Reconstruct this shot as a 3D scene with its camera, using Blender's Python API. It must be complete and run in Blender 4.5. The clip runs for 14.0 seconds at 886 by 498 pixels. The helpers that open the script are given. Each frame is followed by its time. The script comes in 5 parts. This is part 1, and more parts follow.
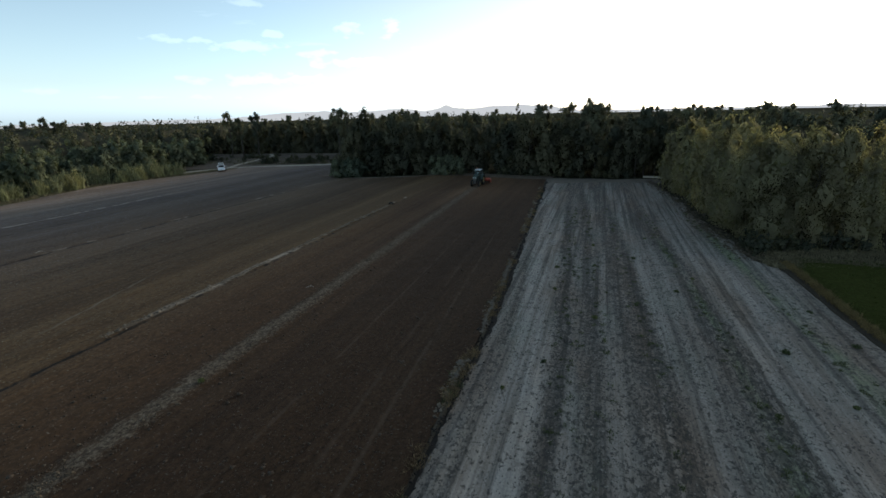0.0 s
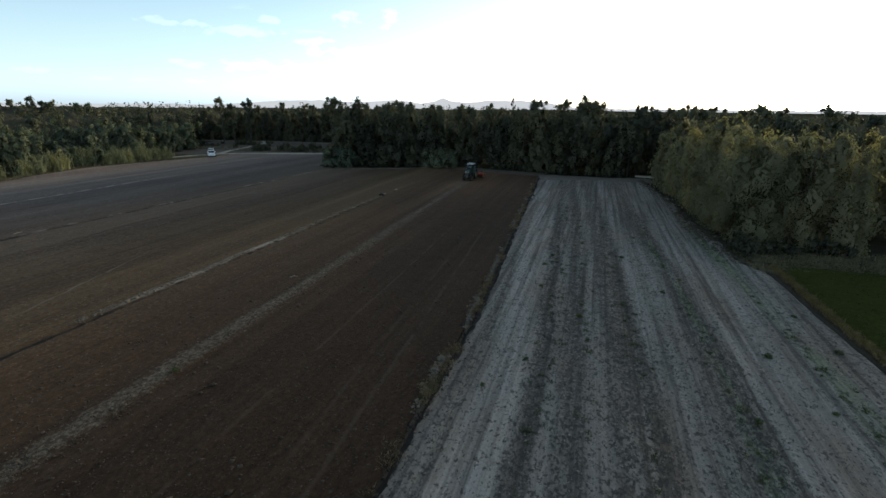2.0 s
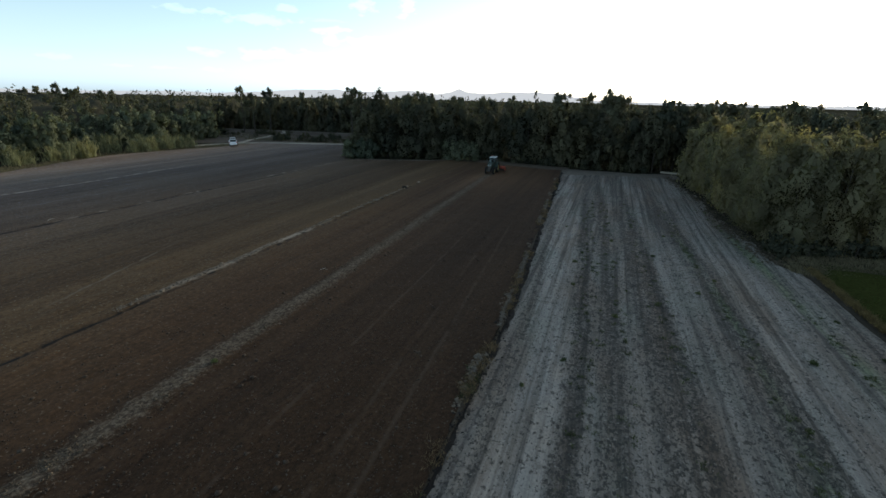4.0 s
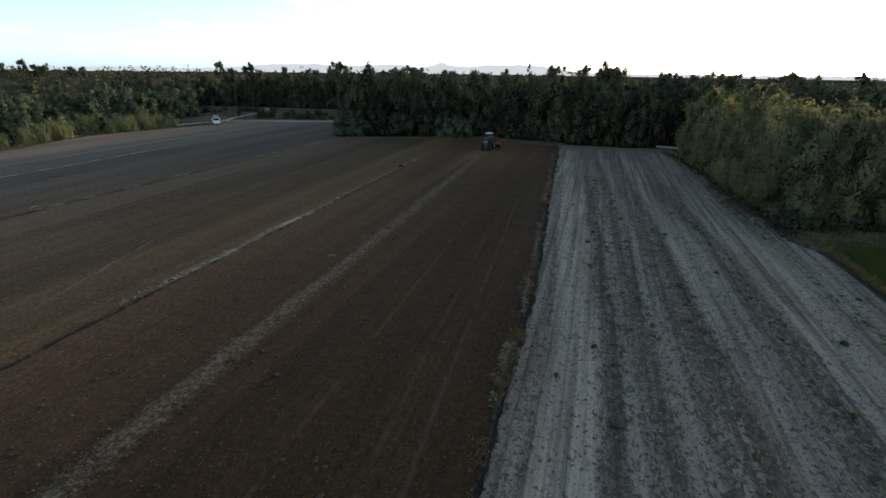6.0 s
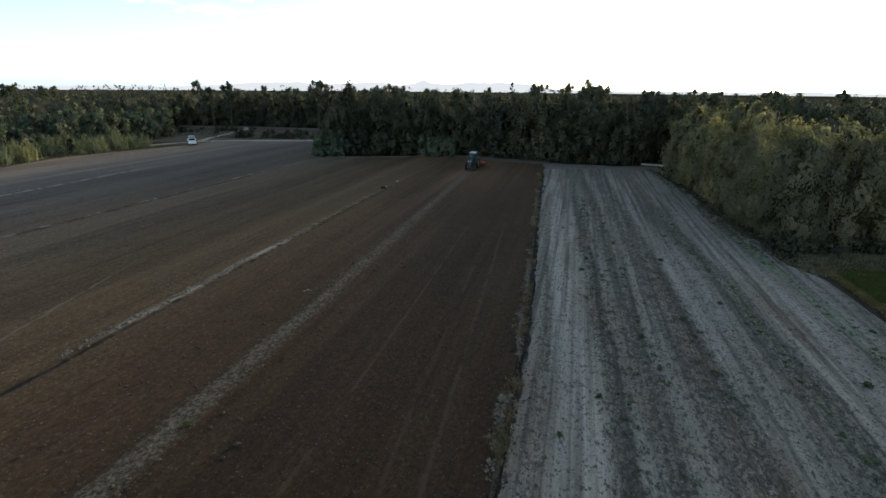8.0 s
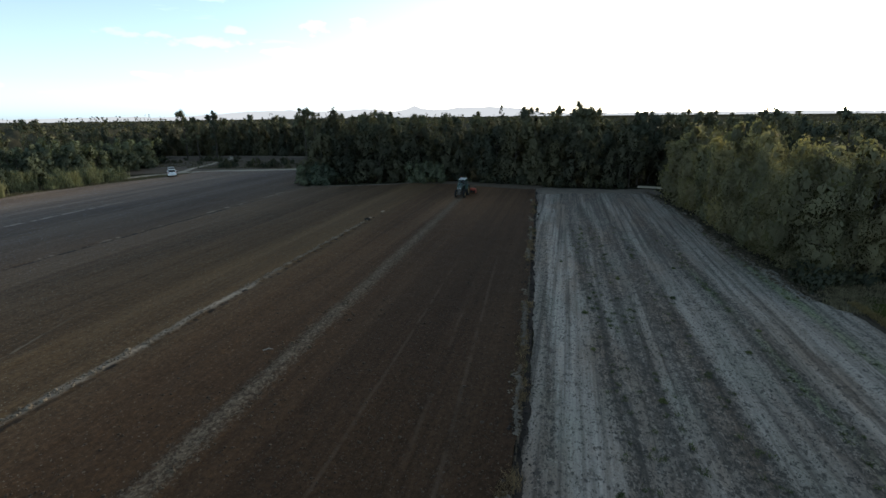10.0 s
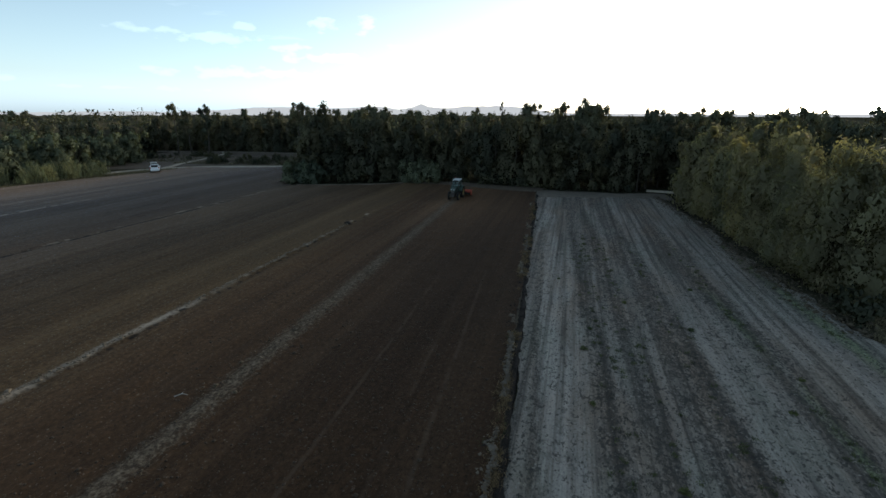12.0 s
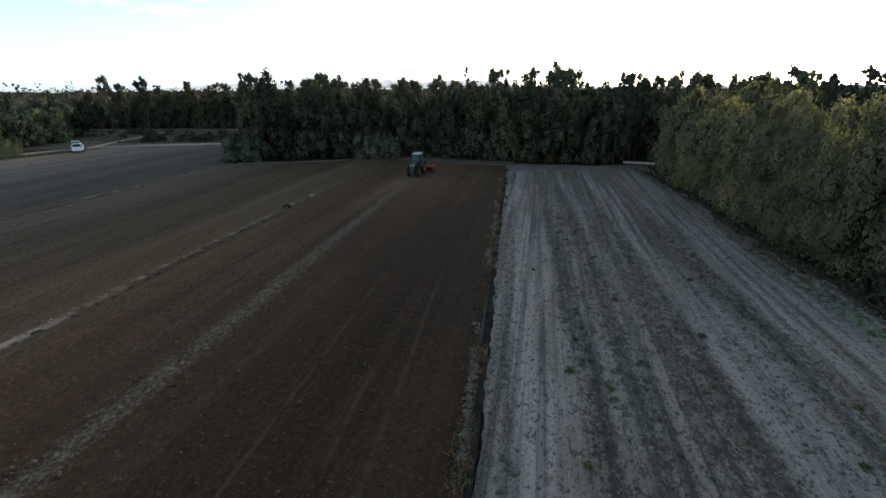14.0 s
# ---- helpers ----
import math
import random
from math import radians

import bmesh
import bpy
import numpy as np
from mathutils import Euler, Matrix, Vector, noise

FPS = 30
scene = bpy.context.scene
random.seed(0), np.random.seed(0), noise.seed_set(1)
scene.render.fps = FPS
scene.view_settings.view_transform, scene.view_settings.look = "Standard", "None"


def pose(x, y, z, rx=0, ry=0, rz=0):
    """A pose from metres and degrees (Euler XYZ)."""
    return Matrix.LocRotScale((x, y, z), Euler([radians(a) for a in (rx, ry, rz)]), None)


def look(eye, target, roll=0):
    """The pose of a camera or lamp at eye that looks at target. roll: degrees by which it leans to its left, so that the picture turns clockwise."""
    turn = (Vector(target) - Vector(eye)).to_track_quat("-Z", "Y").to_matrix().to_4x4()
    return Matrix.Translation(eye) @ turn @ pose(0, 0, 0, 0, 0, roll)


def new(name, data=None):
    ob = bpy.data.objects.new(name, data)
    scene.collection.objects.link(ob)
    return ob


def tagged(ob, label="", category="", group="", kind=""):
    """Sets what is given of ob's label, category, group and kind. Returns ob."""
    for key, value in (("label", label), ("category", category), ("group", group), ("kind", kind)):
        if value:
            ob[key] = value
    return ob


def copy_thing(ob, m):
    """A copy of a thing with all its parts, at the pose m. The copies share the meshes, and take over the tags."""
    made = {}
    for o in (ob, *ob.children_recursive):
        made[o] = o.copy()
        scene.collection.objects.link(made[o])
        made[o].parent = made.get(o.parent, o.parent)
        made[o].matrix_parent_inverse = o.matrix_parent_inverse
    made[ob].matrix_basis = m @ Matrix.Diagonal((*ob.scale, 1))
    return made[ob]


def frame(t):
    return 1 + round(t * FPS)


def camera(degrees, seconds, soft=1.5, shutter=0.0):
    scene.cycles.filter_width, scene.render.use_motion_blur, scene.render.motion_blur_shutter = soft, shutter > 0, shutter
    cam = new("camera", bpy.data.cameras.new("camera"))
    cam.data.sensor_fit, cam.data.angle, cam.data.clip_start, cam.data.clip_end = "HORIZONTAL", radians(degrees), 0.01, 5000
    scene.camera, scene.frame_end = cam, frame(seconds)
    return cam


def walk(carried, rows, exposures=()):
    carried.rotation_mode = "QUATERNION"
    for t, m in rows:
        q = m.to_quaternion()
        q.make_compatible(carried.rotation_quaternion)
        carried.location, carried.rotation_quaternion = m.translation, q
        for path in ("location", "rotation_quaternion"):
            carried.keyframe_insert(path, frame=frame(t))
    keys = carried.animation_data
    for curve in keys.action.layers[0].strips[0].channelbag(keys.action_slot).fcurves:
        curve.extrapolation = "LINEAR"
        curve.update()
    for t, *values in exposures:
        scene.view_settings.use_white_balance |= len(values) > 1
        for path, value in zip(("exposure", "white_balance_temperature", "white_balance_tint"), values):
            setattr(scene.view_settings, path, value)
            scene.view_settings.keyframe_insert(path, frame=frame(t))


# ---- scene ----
cam = camera(86.4, 14.0, soft=1.5)
EXPOSURE_STOPS = 0.6
EXPOSURES = [(0, 0.72), (3, 0.81), (5.5, 0.80), (6, 0.91), (7, 1.13), (9, 1.13), (11.5, 0.68), (12.5, 0.68), (13, 0.79), (13.5, 0.98), (14, 1.08)]
PATH = [
    (0, (0.106, 0.185, 11.866), (-0.504, 2.007, 11.312), -1.5),
    (0.5, (0.774, 0.596, 11.948), (0.002, 2.358, 11.402), -0.2),
    (1, (1.023, 0.882, 11.921), (0.157, 2.586, 11.332), 0.8),
    (1.5, (0.805, 0.876, 11.714), (0.053, 2.644, 11.161), 1.0),
    (2, (0.359, 0.691, 11.736), (-0.218, 2.516, 11.156), 0.5),
    (2.5, (0.223, 0.594, 11.852), (-0.369, 2.402, 11.233), -0.3),
    (3, (0.027, 0.588, 11.913), (-0.575, 2.405, 11.333), 1.3),
    (5.5, (-2.71, 0.766, 11.838), (-3.351, 2.528, 11.143), 0.2),
    (6, (-3.082, 1.104, 11.972), (-3.636, 2.891, 11.264), 0.7),
    (6.5, (-3.338, 1.521, 12.078), (-3.83, 3.333, 11.391), -0.3),
    (7, (-3.51, 2.085, 12.018), (-3.991, 3.909, 11.354), 0.3),
    (7.5, (-3.711, 2.73, 11.988), (-4.206, 4.552, 11.328), 0.2),
    (8, (-3.888, 3.509, 12.16), (-4.385, 5.335, 11.515), 0.5),
    (8.5, (-4.159, 4.352, 12.355), (-4.675, 6.183, 11.738), 0.4),
    (9, (-4.366, 5.383, 12.326), (-4.87, 7.239, 11.777), -0.2),
    (11.5, (-4.022, 11.888, 11.749), (-4.494, 13.749, 11.186), -0.7),
    (12, (-3.88, 13.461, 11.65), (-4.382, 15.315, 11.092), 0.1),
    (12.5, (-3.791, 15.059, 11.439), (-4.384, 16.868, 10.827), 0.7),
    (13, (-3.996, 16.74, 11.08), (-4.559, 18.534, 10.399), -0.6),
    (13.5, (-4.174, 18.433, 10.737), (-4.638, 20.252, 10.045), -0.4),
    (14, (-4.198, 20.078, 10.413), (-4.579, 21.93, 9.763), -0.5),
]
walk(cam, [(t, look(eye, target, roll)) for t, eye, target, roll in PATH], exposures=EXPOSURES)

# ---- world and sun ----
SUN_AZ, SUN_EL = 27.0, 8.0          # degrees clockwise from +y, above the horizon
world = bpy.data.worlds.new("dusk_sky")
scene.world = world
world.use_nodes = True
wn, wl = world.node_tree.nodes, world.node_tree.links
wn.clear()
w_out = wn.new("ShaderNodeOutputWorld")
w_bg = wn.new("ShaderNodeBackground")
w_bg.inputs["Strength"].default_value = 0.15
w_sky = wn.new("ShaderNodeTexSky")
w_sky.sky_type = "NISHITA"
w_sky.sun_disc = False
w_sky.sun_elevation, w_sky.sun_rotation = radians(SUN_EL), radians(SUN_AZ)
w_sky.air_density, w_sky.dust_density, w_sky.ozone_density = 1.0, 0.4, 2.4
w_co = wn.new("ShaderNodeTexCoord")


def w_mapping(kind="POINT", **values):
    m = wn.new("ShaderNodeMapping")
    m.vector_type = kind
    for key, value in values.items():
        m.inputs[key].default_value = value
    wl.new(w_co.outputs["Generated"], m.inputs["Vector"])
    return m.outputs["Vector"]


def w_math(kind, a, b=0.0):
    m = wn.new("ShaderNodeMath")
    m.operation = kind
    m.use_clamp = kind == "MAXIMUM"
    for i, value in enumerate((a, b)):
        if isinstance(value, (int, float)):
            m.inputs[i].default_value = value
        else:
            wl.new(value, m.inputs[i])
    return m.outputs["Value"]


def w_noise(vector, scale, detail=6.0):
    n = wn.new("ShaderNodeTexNoise")
    n.inputs["Scale"].default_value, n.inputs["Detail"].default_value, n.inputs["Roughness"].default_value = scale, detail, 0.55
    wl.new(vector, n.inputs["Vector"])
    return n.outputs["Fac"]


def w_range(value, a, b, top=1.0):
    r = wn.new("ShaderNodeMapRange")
    r.interpolation_type = "SMOOTHSTEP"
    r.inputs["From Min"].default_value, r.inputs["From Max"].default_value, r.inputs["To Max"].default_value = a, b, top
    wl.new(value, r.inputs["Value"])
    return r.outputs["Result"]


# thin veil over the sunward half, streaks of cirrus, and a few small clouds
sunward = wn.new("ShaderNodeVectorMath")
sunward.operation = "DOT_PRODUCT"
wl.new(w_co.outputs["Generated"], sunward.inputs[0])
sunward.inputs[1].default_value = (math.sin(radians(SUN_AZ)), math.cos(radians(SUN_AZ)), 0.0)
streaks = w_noise(w_mapping(Scale=(2.4, 2.4, 17.0), Rotation=(0.0, radians(5), radians(20))), 1.2)
cover = w_range(w_math("ADD", streaks, w_math("MULTIPLY", sunward.outputs["Value"], 0.30)), 0.67, 0.93)
w_up = wn.new("ShaderNodeSeparateXYZ")
wl.new(w_co.outputs["Generated"], w_up.inputs["Vector"])
cover = w_math("MAXIMUM", cover, w_range(w_up.outputs["Z"], 0.16, -0.01, 0.82))
cover = w_math("MAXIMUM", cover, 0.5)
puff_noise = w_math("MULTIPLY", w_math("SUBTRACT", w_noise(w_mapping(Scale=(1, 1, 2.2)), 24.0, 7.0), 0.5), 3.0)
for c_az, c_el, c_w, c_h in ((-36.6, 8.55, 2.0, 0.75), (-28.4, 9.1, 2.5, 1.0), (-23.7, 8.9, 2.0, 1.15), (-44.5, 7.6, 5.0, 0.55), (-38.4, 7.2, 7.0, 0.75), (-32.0, 6.6, 6.0, 0.6), (-38, 3.9, 12.0, 0.9), (-28, 5.5, 7.0, 1.0), (-57, 2.8, 4.0, 0.5), (-38.8, 11.2, 3.0, 0.6), (-48, 2.2, 12.0, 0.4)):
    a, e = radians(c_az), radians(c_el)
    at = (math.sin(a) * math.cos(e), math.cos(a) * math.cos(e), math.sin(e))
    length = wn.new("ShaderNodeVectorMath")
    length.operation = "LENGTH"
    wl.new(w_mapping("TEXTURE", Location=at, Rotation=(0.0, 0.0, -a), Scale=(radians(c_w), 0.3, radians(c_h))), length.inputs[0])
    cover = w_math("MAXIMUM", cover, w_range(w_math("ADD", length.outputs["Value"], puff_noise), 1.15, 0.1, 0.9))
w_bw = wn.new("ShaderNodeRGBToBW")
wl.new(w_sky.outputs["Color"], w_bw.inputs["Color"])
w_white = wn.new("ShaderNodeMix")
w_white.data_type, w_white.blend_type = "RGBA", "MULTIPLY"
w_white.inputs["Factor"].default_value = 1.0
# the veil is bluish away from the sun and warmer towards it
w_tint = wn.new("ShaderNodeMix")
w_tint.data_type = "RGBA"
w_tint.inputs["A"].default_value, w_tint.inputs["B"].default_value = (1.26, 1.70, 2.04, 1.0), (1.62, 1.52, 1.24, 1.0)
wl.new(w_range(sunward.outputs["Value"], 0.40, 0.92), w_tint.inputs["Factor"])
wl.new(w_tint.outputs["Result"], w_white.inputs["B"])
wl.new(w_bw.outputs["Val"], w_white.inputs["A"])
w_mix = wn.new("ShaderNodeMix")
w_mix.data_type = "RGBA"
wl.new(cover, w_mix.inputs["Factor"])
wl.new(w_sky.outputs["Color"], w_mix.inputs["A"])
wl.new(w_white.outputs["Result"], w_mix.inputs["B"])
wl.new(w_mix.outputs["Result"], w_bg.inputs["Color"])
wl.new(w_bg.outputs["Background"], w_out.inputs["Surface"])

sun = new("sun", bpy.data.lights.new("sun", "SUN"))
sun.data.energy, sun.data.angle, sun.data.color = 2.0, radians(8), (1.0, 0.92, 0.74)
az, el = radians(SUN_AZ), radians(SUN_EL)
sun_way = Vector((math.sin(az) * math.cos(el), math.cos(az) * math.cos(el), math.sin(el)))
sun.matrix_world = look(sun_way * 300, (0, 0, 0))


# ---- materials ----
def tree_of(name):
    m = bpy.data.materials.new(name)
    m.use_nodes = True
    nt = m.node_tree
    return m, nt, nt.nodes["Principled BSDF"]


def node(nt, kind, **values):
    n = nt.nodes.new(kind)
    for key, value in values.items():
        n.inputs[key].default_value = value
    return n


def coords(nt, scale, source="Object"):
    c, m = nt.nodes.new("ShaderNodeTexCoord"), node(nt, "ShaderNodeMapping", Scale=scale)
    nt.links.new(c.outputs[source], m.inputs["Vector"])
    return m.outputs["Vector"]


def noise_of(nt, vector, scale, detail=4.0, rough=0.6):
    n = node(nt, "ShaderNodeTexNoise", Scale=scale, Detail=detail, Roughness=rough)
    nt.links.new(vector, n.inputs["Vector"])
    return n.outputs["Fac"]


def ramp_of(nt, fac, stops):
    r = nt.nodes.new("ShaderNodeValToRGB")
    e = r.color_ramp.elements
    while len(e) < len(stops):
        e.new(1.0)
    for i, (p, c) in enumerate(stops):
        e[i].position, e[i].color = p, (*c, 1.0) if len(c) == 3 else c
    nt.links.new(fac, r.inputs["Fac"])
    return r.outputs["Color"]


def blend(nt, fac, a, b, kind="MIX"):
    m = nt.nodes.new("ShaderNodeMix")
    m.data_type, m.blend_type = "RGBA", kind
    for key, value in (("Factor", fac), ("A", a), ("B", b)):
        if isinstance(value, (float, int)):
            m.inputs[key].default_value = value
        elif isinstance(value, tuple):
            m.inputs[key].default_value = (*value, 1.0)
        else:
            nt.links.new(value, m.inputs[key])
    return m.outputs["Result"]


def sum_of(nt, a, b, kind="ADD"):
    m = nt.nodes.new("ShaderNodeMath")
    m.operation = kind
    for i, value in enumerate((a, b)):
        if isinstance(value, (float, int)):
            m.inputs[i].default_value = value
        else:
            nt.links.new(value, m.inputs[i])
    return m.outputs["Value"]


def bump(nt, bsdf, height, strength=0.5, distance=0.05):
    b = node(nt, "ShaderNodeBump", Strength=strength, Distance=distance)
    nt.links.new(height, b.inputs["Height"])
    nt.links.new(b.outputs["Normal"], bsdf.inputs["Normal"])


def scaled(nt, colour, gain):
    m = node(nt, "ShaderNodeVectorMath")
    m.operation = "SCALE"
    nt.links.new(colour, m.inputs[0])
    m.inputs["Scale"].default_value = gain
    return m.outputs["Vector"]


def grey(v):
    return (v, v, v)


def soil_material():
    """Dark tilled soil: long tillage bands, clods, and paler, bluer ground further west."""
    m, nt, p = tree_of("tilled_soil")
    band = noise_of(nt, coords(nt, (0.30, 0.008, 1)), 1.0, 3, 0.55)
    fine = noise_of(nt, coords(nt, (1, 0.75, 1)), 4.6, 8, 0.80)
    patch = noise_of(nt, coords(nt, (1, 0.4, 1)), 0.09, 4)
    rows = noise_of(nt, coords(nt, (2.4, 0.010, 1)), 1.0, 4, 0.7)
    col = ramp_of(nt, band, [(0.32, (0.0375, 0.0202, 0.0104)), (0.52, (0.053, 0.0285, 0.0148)), (0.70, (0.070, 0.041, 0.023))])
    col = blend(nt, ramp_of(nt, patch, [(0.42, grey(0.0)), (0.68, grey(0.7))]), col, (0.072, 0.039, 0.019))
    col = blend(nt, 0.8, col, ramp_of(nt, fine, [(0.34, grey(0.42)), (0.52, grey(1.0)), (0.68, grey(1.75))]), "MULTIPLY")
    flecks = noise_of(nt, coords(nt, (1, 0.9, 1)), 9.0, 3, 0.6)
    col = blend(nt, ramp_of(nt, flecks, [(0.63, grey(0.0)), (0.70, grey(0.75))]), col, (0.16, 0.135, 0.11))
    col = blend(nt, ramp_of(nt, flecks, [(0.31, grey(0.8)), (0.39, grey(0.0))]), col, (0.014, 0.011, 0.009))
    col = blend(nt, 0.6, col, ramp_of(nt, rows, [(0.33, grey(0.62)), (0.50, grey(1.0)), (0.66, grey(1.25))]), "MULTIPLY")
    c = nt.nodes.new("ShaderNodeTexCoord")
    x = nt.nodes.new("ShaderNodeSeparateXYZ")
    nt.links.new(c.outputs["Object"], x.inputs["Vector"])
    # strips of different tint, darkest at the verge, paler and bluer towards the west
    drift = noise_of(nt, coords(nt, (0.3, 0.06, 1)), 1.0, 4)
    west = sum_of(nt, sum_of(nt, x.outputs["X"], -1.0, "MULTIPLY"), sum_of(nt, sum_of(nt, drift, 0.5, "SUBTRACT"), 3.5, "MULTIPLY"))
    strip_tints = [(0, (0.67, 0.665, 0.65)), (14, (0.71, 0.705, 0.685)), (19, (1.14, 1.11, 1.03)), (24.8, (1.30, 1.30, 1.19)), (26.5, (1.66, 1.78, 1.62)), (31, (1.72, 1.90, 1.75)), (33, (1.38, 1.50, 1.42)), (37, (1.48, 1.67, 1.72)), (41, (1.75, 2.05, 2.25)), (48.5, (1.85, 2.25, 2.75)),
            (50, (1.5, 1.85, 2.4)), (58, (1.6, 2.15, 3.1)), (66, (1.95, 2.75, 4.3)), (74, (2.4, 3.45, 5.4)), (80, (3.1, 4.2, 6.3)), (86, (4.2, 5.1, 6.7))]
    col = blend(nt, 1.0, col, scaled(nt, ramp_of(nt, sum_of(nt, west, 90.0, "DIVIDE"), [(a / 90.0, tuple(k / 7.0 for k in b)) for a, b in strip_tints]), 7.0), "MULTIPLY")
    # drier soil where the tractor turns, at the far end of the eastern strips
    def rising(value, a, b, top):
        r = nt.nodes.new("ShaderNodeMapRange")
        r.interpolation_type = "SMOOTHSTEP"
        for key, k in (("From Min", a), ("From Max", b), ("To Max", top)):
            r.inputs[key].default_value = k
        nt.links.new(value, r.inputs["Value"])
        return r.outputs["Result"]

    turned = sum_of(nt, rising(sum_of(nt, x.outputs["Y"], sum_of(nt, drift, 12.0, "MULTIPLY")), 54.0, 82.0, 0.72), rising(x.outputs["X"], -27.0, -17.0, 1.0), "MULTIPLY")
    col = blend(nt, turned, col, scaled(nt, col, 2.1))

    def line(x0, y0, slope, half, soft, start, end, gate=0.0, gate_scale=0.25, seed=0.0, torn=1.8, sway=0.4):
        """Mask of a ragged line along y, faded at its ends and broken by noise."""
        d = sum_of(nt, x.outputs["X"], sum_of(nt, sum_of(nt, x.outputs["Y"], y0, "SUBTRACT"), slope, "MULTIPLY"), "SUBTRACT")
        wander = noise_of(nt, coords(nt, (0.02, 0.22, 1)), 1.0 + seed, 3)
        d = sum_of(nt, sum_of(nt, d, x0, "SUBTRACT"), sum_of(nt, sum_of(nt, wander, 0.5, "SUBTRACT"), sway, "MULTIPLY"), "ADD")
        d = sum_of(nt, sum_of(nt, d, 0.0, "ABSOLUTE"), sum_of(nt, sum_of(nt, rag, 0.5, "SUBTRACT"), soft * torn, "MULTIPLY"), "ADD")
        def smooth(value, a, b):
            r = nt.nodes.new("ShaderNodeMapRange")
            r.interpolation_type = "SMOOTHSTEP"
            r.inputs["From Min"].default_value, r.inputs["From Max"].default_value = a, b
            nt.links.new(value, r.inputs["Value"])
            return r.outputs["Result"]
        m1 = smooth(d, half + soft, max(0.0, half - soft * 0.4))
        m1 = sum_of(nt, m1, smooth(x.outputs["Y"], start - 3, start + 3), "MULTIPLY")
        m1 = sum_of(nt, m1, smooth(x.outputs["Y"], end + 4, end - 4), "MULTIPLY")
        if gate:
            m1 = sum_of(nt, m1, smooth(noise_of(nt, coords(nt, (0.05, gate_scale, 1)), 1.3 + seed, 3), gate - 0.08, gate + 0.08), "MULTIPLY")
        return m1

    rag = noise_of(nt, coords(nt, (1, 0.6, 1)), 4.5, 5, 0.75)
    chips = noise_of(nt, coords(nt, (1, 0.8, 1)), 6.5, 3, 0.7)
    lump = ramp_of(nt, chips, [(0.38, (0.042, 0.031, 0.022)), (0.50, (0.112, 0.085, 0.058)), (0.68, (0.255, 0.200, 0.141))])
    col = blend(nt, sum_of(nt, line(-17.2, 8.0, -0.03, 0.32, 0.50, -30, 86, torn=4.8), 0.75, "MULTIPLY"), col, lump)
    crust = ramp_of(nt, rag, [(0.3, (0.16, 0.125, 0.092)), (0.6, (0.40, 0.322, 0.242))])
    col = blend(nt, line(-26.42, 25.0, -0.013, 0.15, 0.24, 20, 38, 0.42, 0.30, torn=3.8, sway=0.7), col, crust)
    col = blend(nt, line(-26.9, 55.0, -0.013, 0.11, 0.22, 36, 66, 0.56, 0.6, 0.4, torn=3.4, sway=0.7), col, crust)
    col = blend(nt, line(-25.95, 25.0, -0.013, 0.08, 0.16, -10, 21, 0.41, 0.55, 0.2, torn=3.4, sway=0.7), col, (0.012, 0.010, 0.008))
    col = blend(nt, line(-26.1, 25.0, -0.013, 0.08, 0.16, 22, 64, 0.55, 0.9, 0.2, torn=3.4, sway=0.7), col, (0.014, 0.011, 0.009))
    col = blend(nt, line(-49.2, 40.0, 0.02, 0.11, 0.2, 8, 72, 0.44, 0.25, 0.6, torn=2.6), col, (0.020, 0.017, 0.014))
    col = blend(nt, sum_of(nt, line(-49.6, 40.0, 0.02, 0.13, 0.25, 30, 76, 0.56, 0.8, 0.1, torn=3.6), 0.5, "MULTIPLY"), col, crust)
    col = blend(nt, sum_of(nt, line(-67.4, 45.0, -0.02, 0.15, 0.25, 25, 62, 0.45, 0.6, 0.3, torn=3.2), 0.8, "MULTIPLY"), col, (0.33, 0.28, 0.235))
    mark = (0.092, 0.063, 0.042)
    col = blend(nt, sum_of(nt, line(-7.54, 14.35, -0.064, 0.06, 0.10, 5, 46, 0.40, 0.25, 0.1, 2.6, 0.12), 0.42, "MULTIPLY"), col, mark)
    col = blend(nt, sum_of(nt, line(-8.9, 14.35, -0.06, 0.05, 0.12, 5, 40, 0.48, 0.25, 0.3, 2.2, 0.12), 0.36, "MULTIPLY"), col, mark)
    col = blend(nt, sum_of(nt, line(-12.2, 26.0, -0.03, 0.05, 0.09, 8, 44, 0.46, 0.2, 0.7, 2.2, 0.12), 0.42, "MULTIPLY"), col, mark)
    col = blend(nt, sum_of(nt, line(-32.0, 22.0, -0.3, 0.05, 0.10, 17, 27, 0.42, 0.3, 0.5, torn=2.4), 0.7, "MULTIPLY"), col, (0.17, 0.14, 0.105))
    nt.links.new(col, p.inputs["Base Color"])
    p.inputs["Roughness"].default_value = 0.95
    p.inputs["Specular IOR Level"].default_value = 0.15
    bump(nt, p, sum_of(nt, fine, sum_of(nt, rows, 0.6, "MULTIPLY")), 0.6, 0.08)
    return m


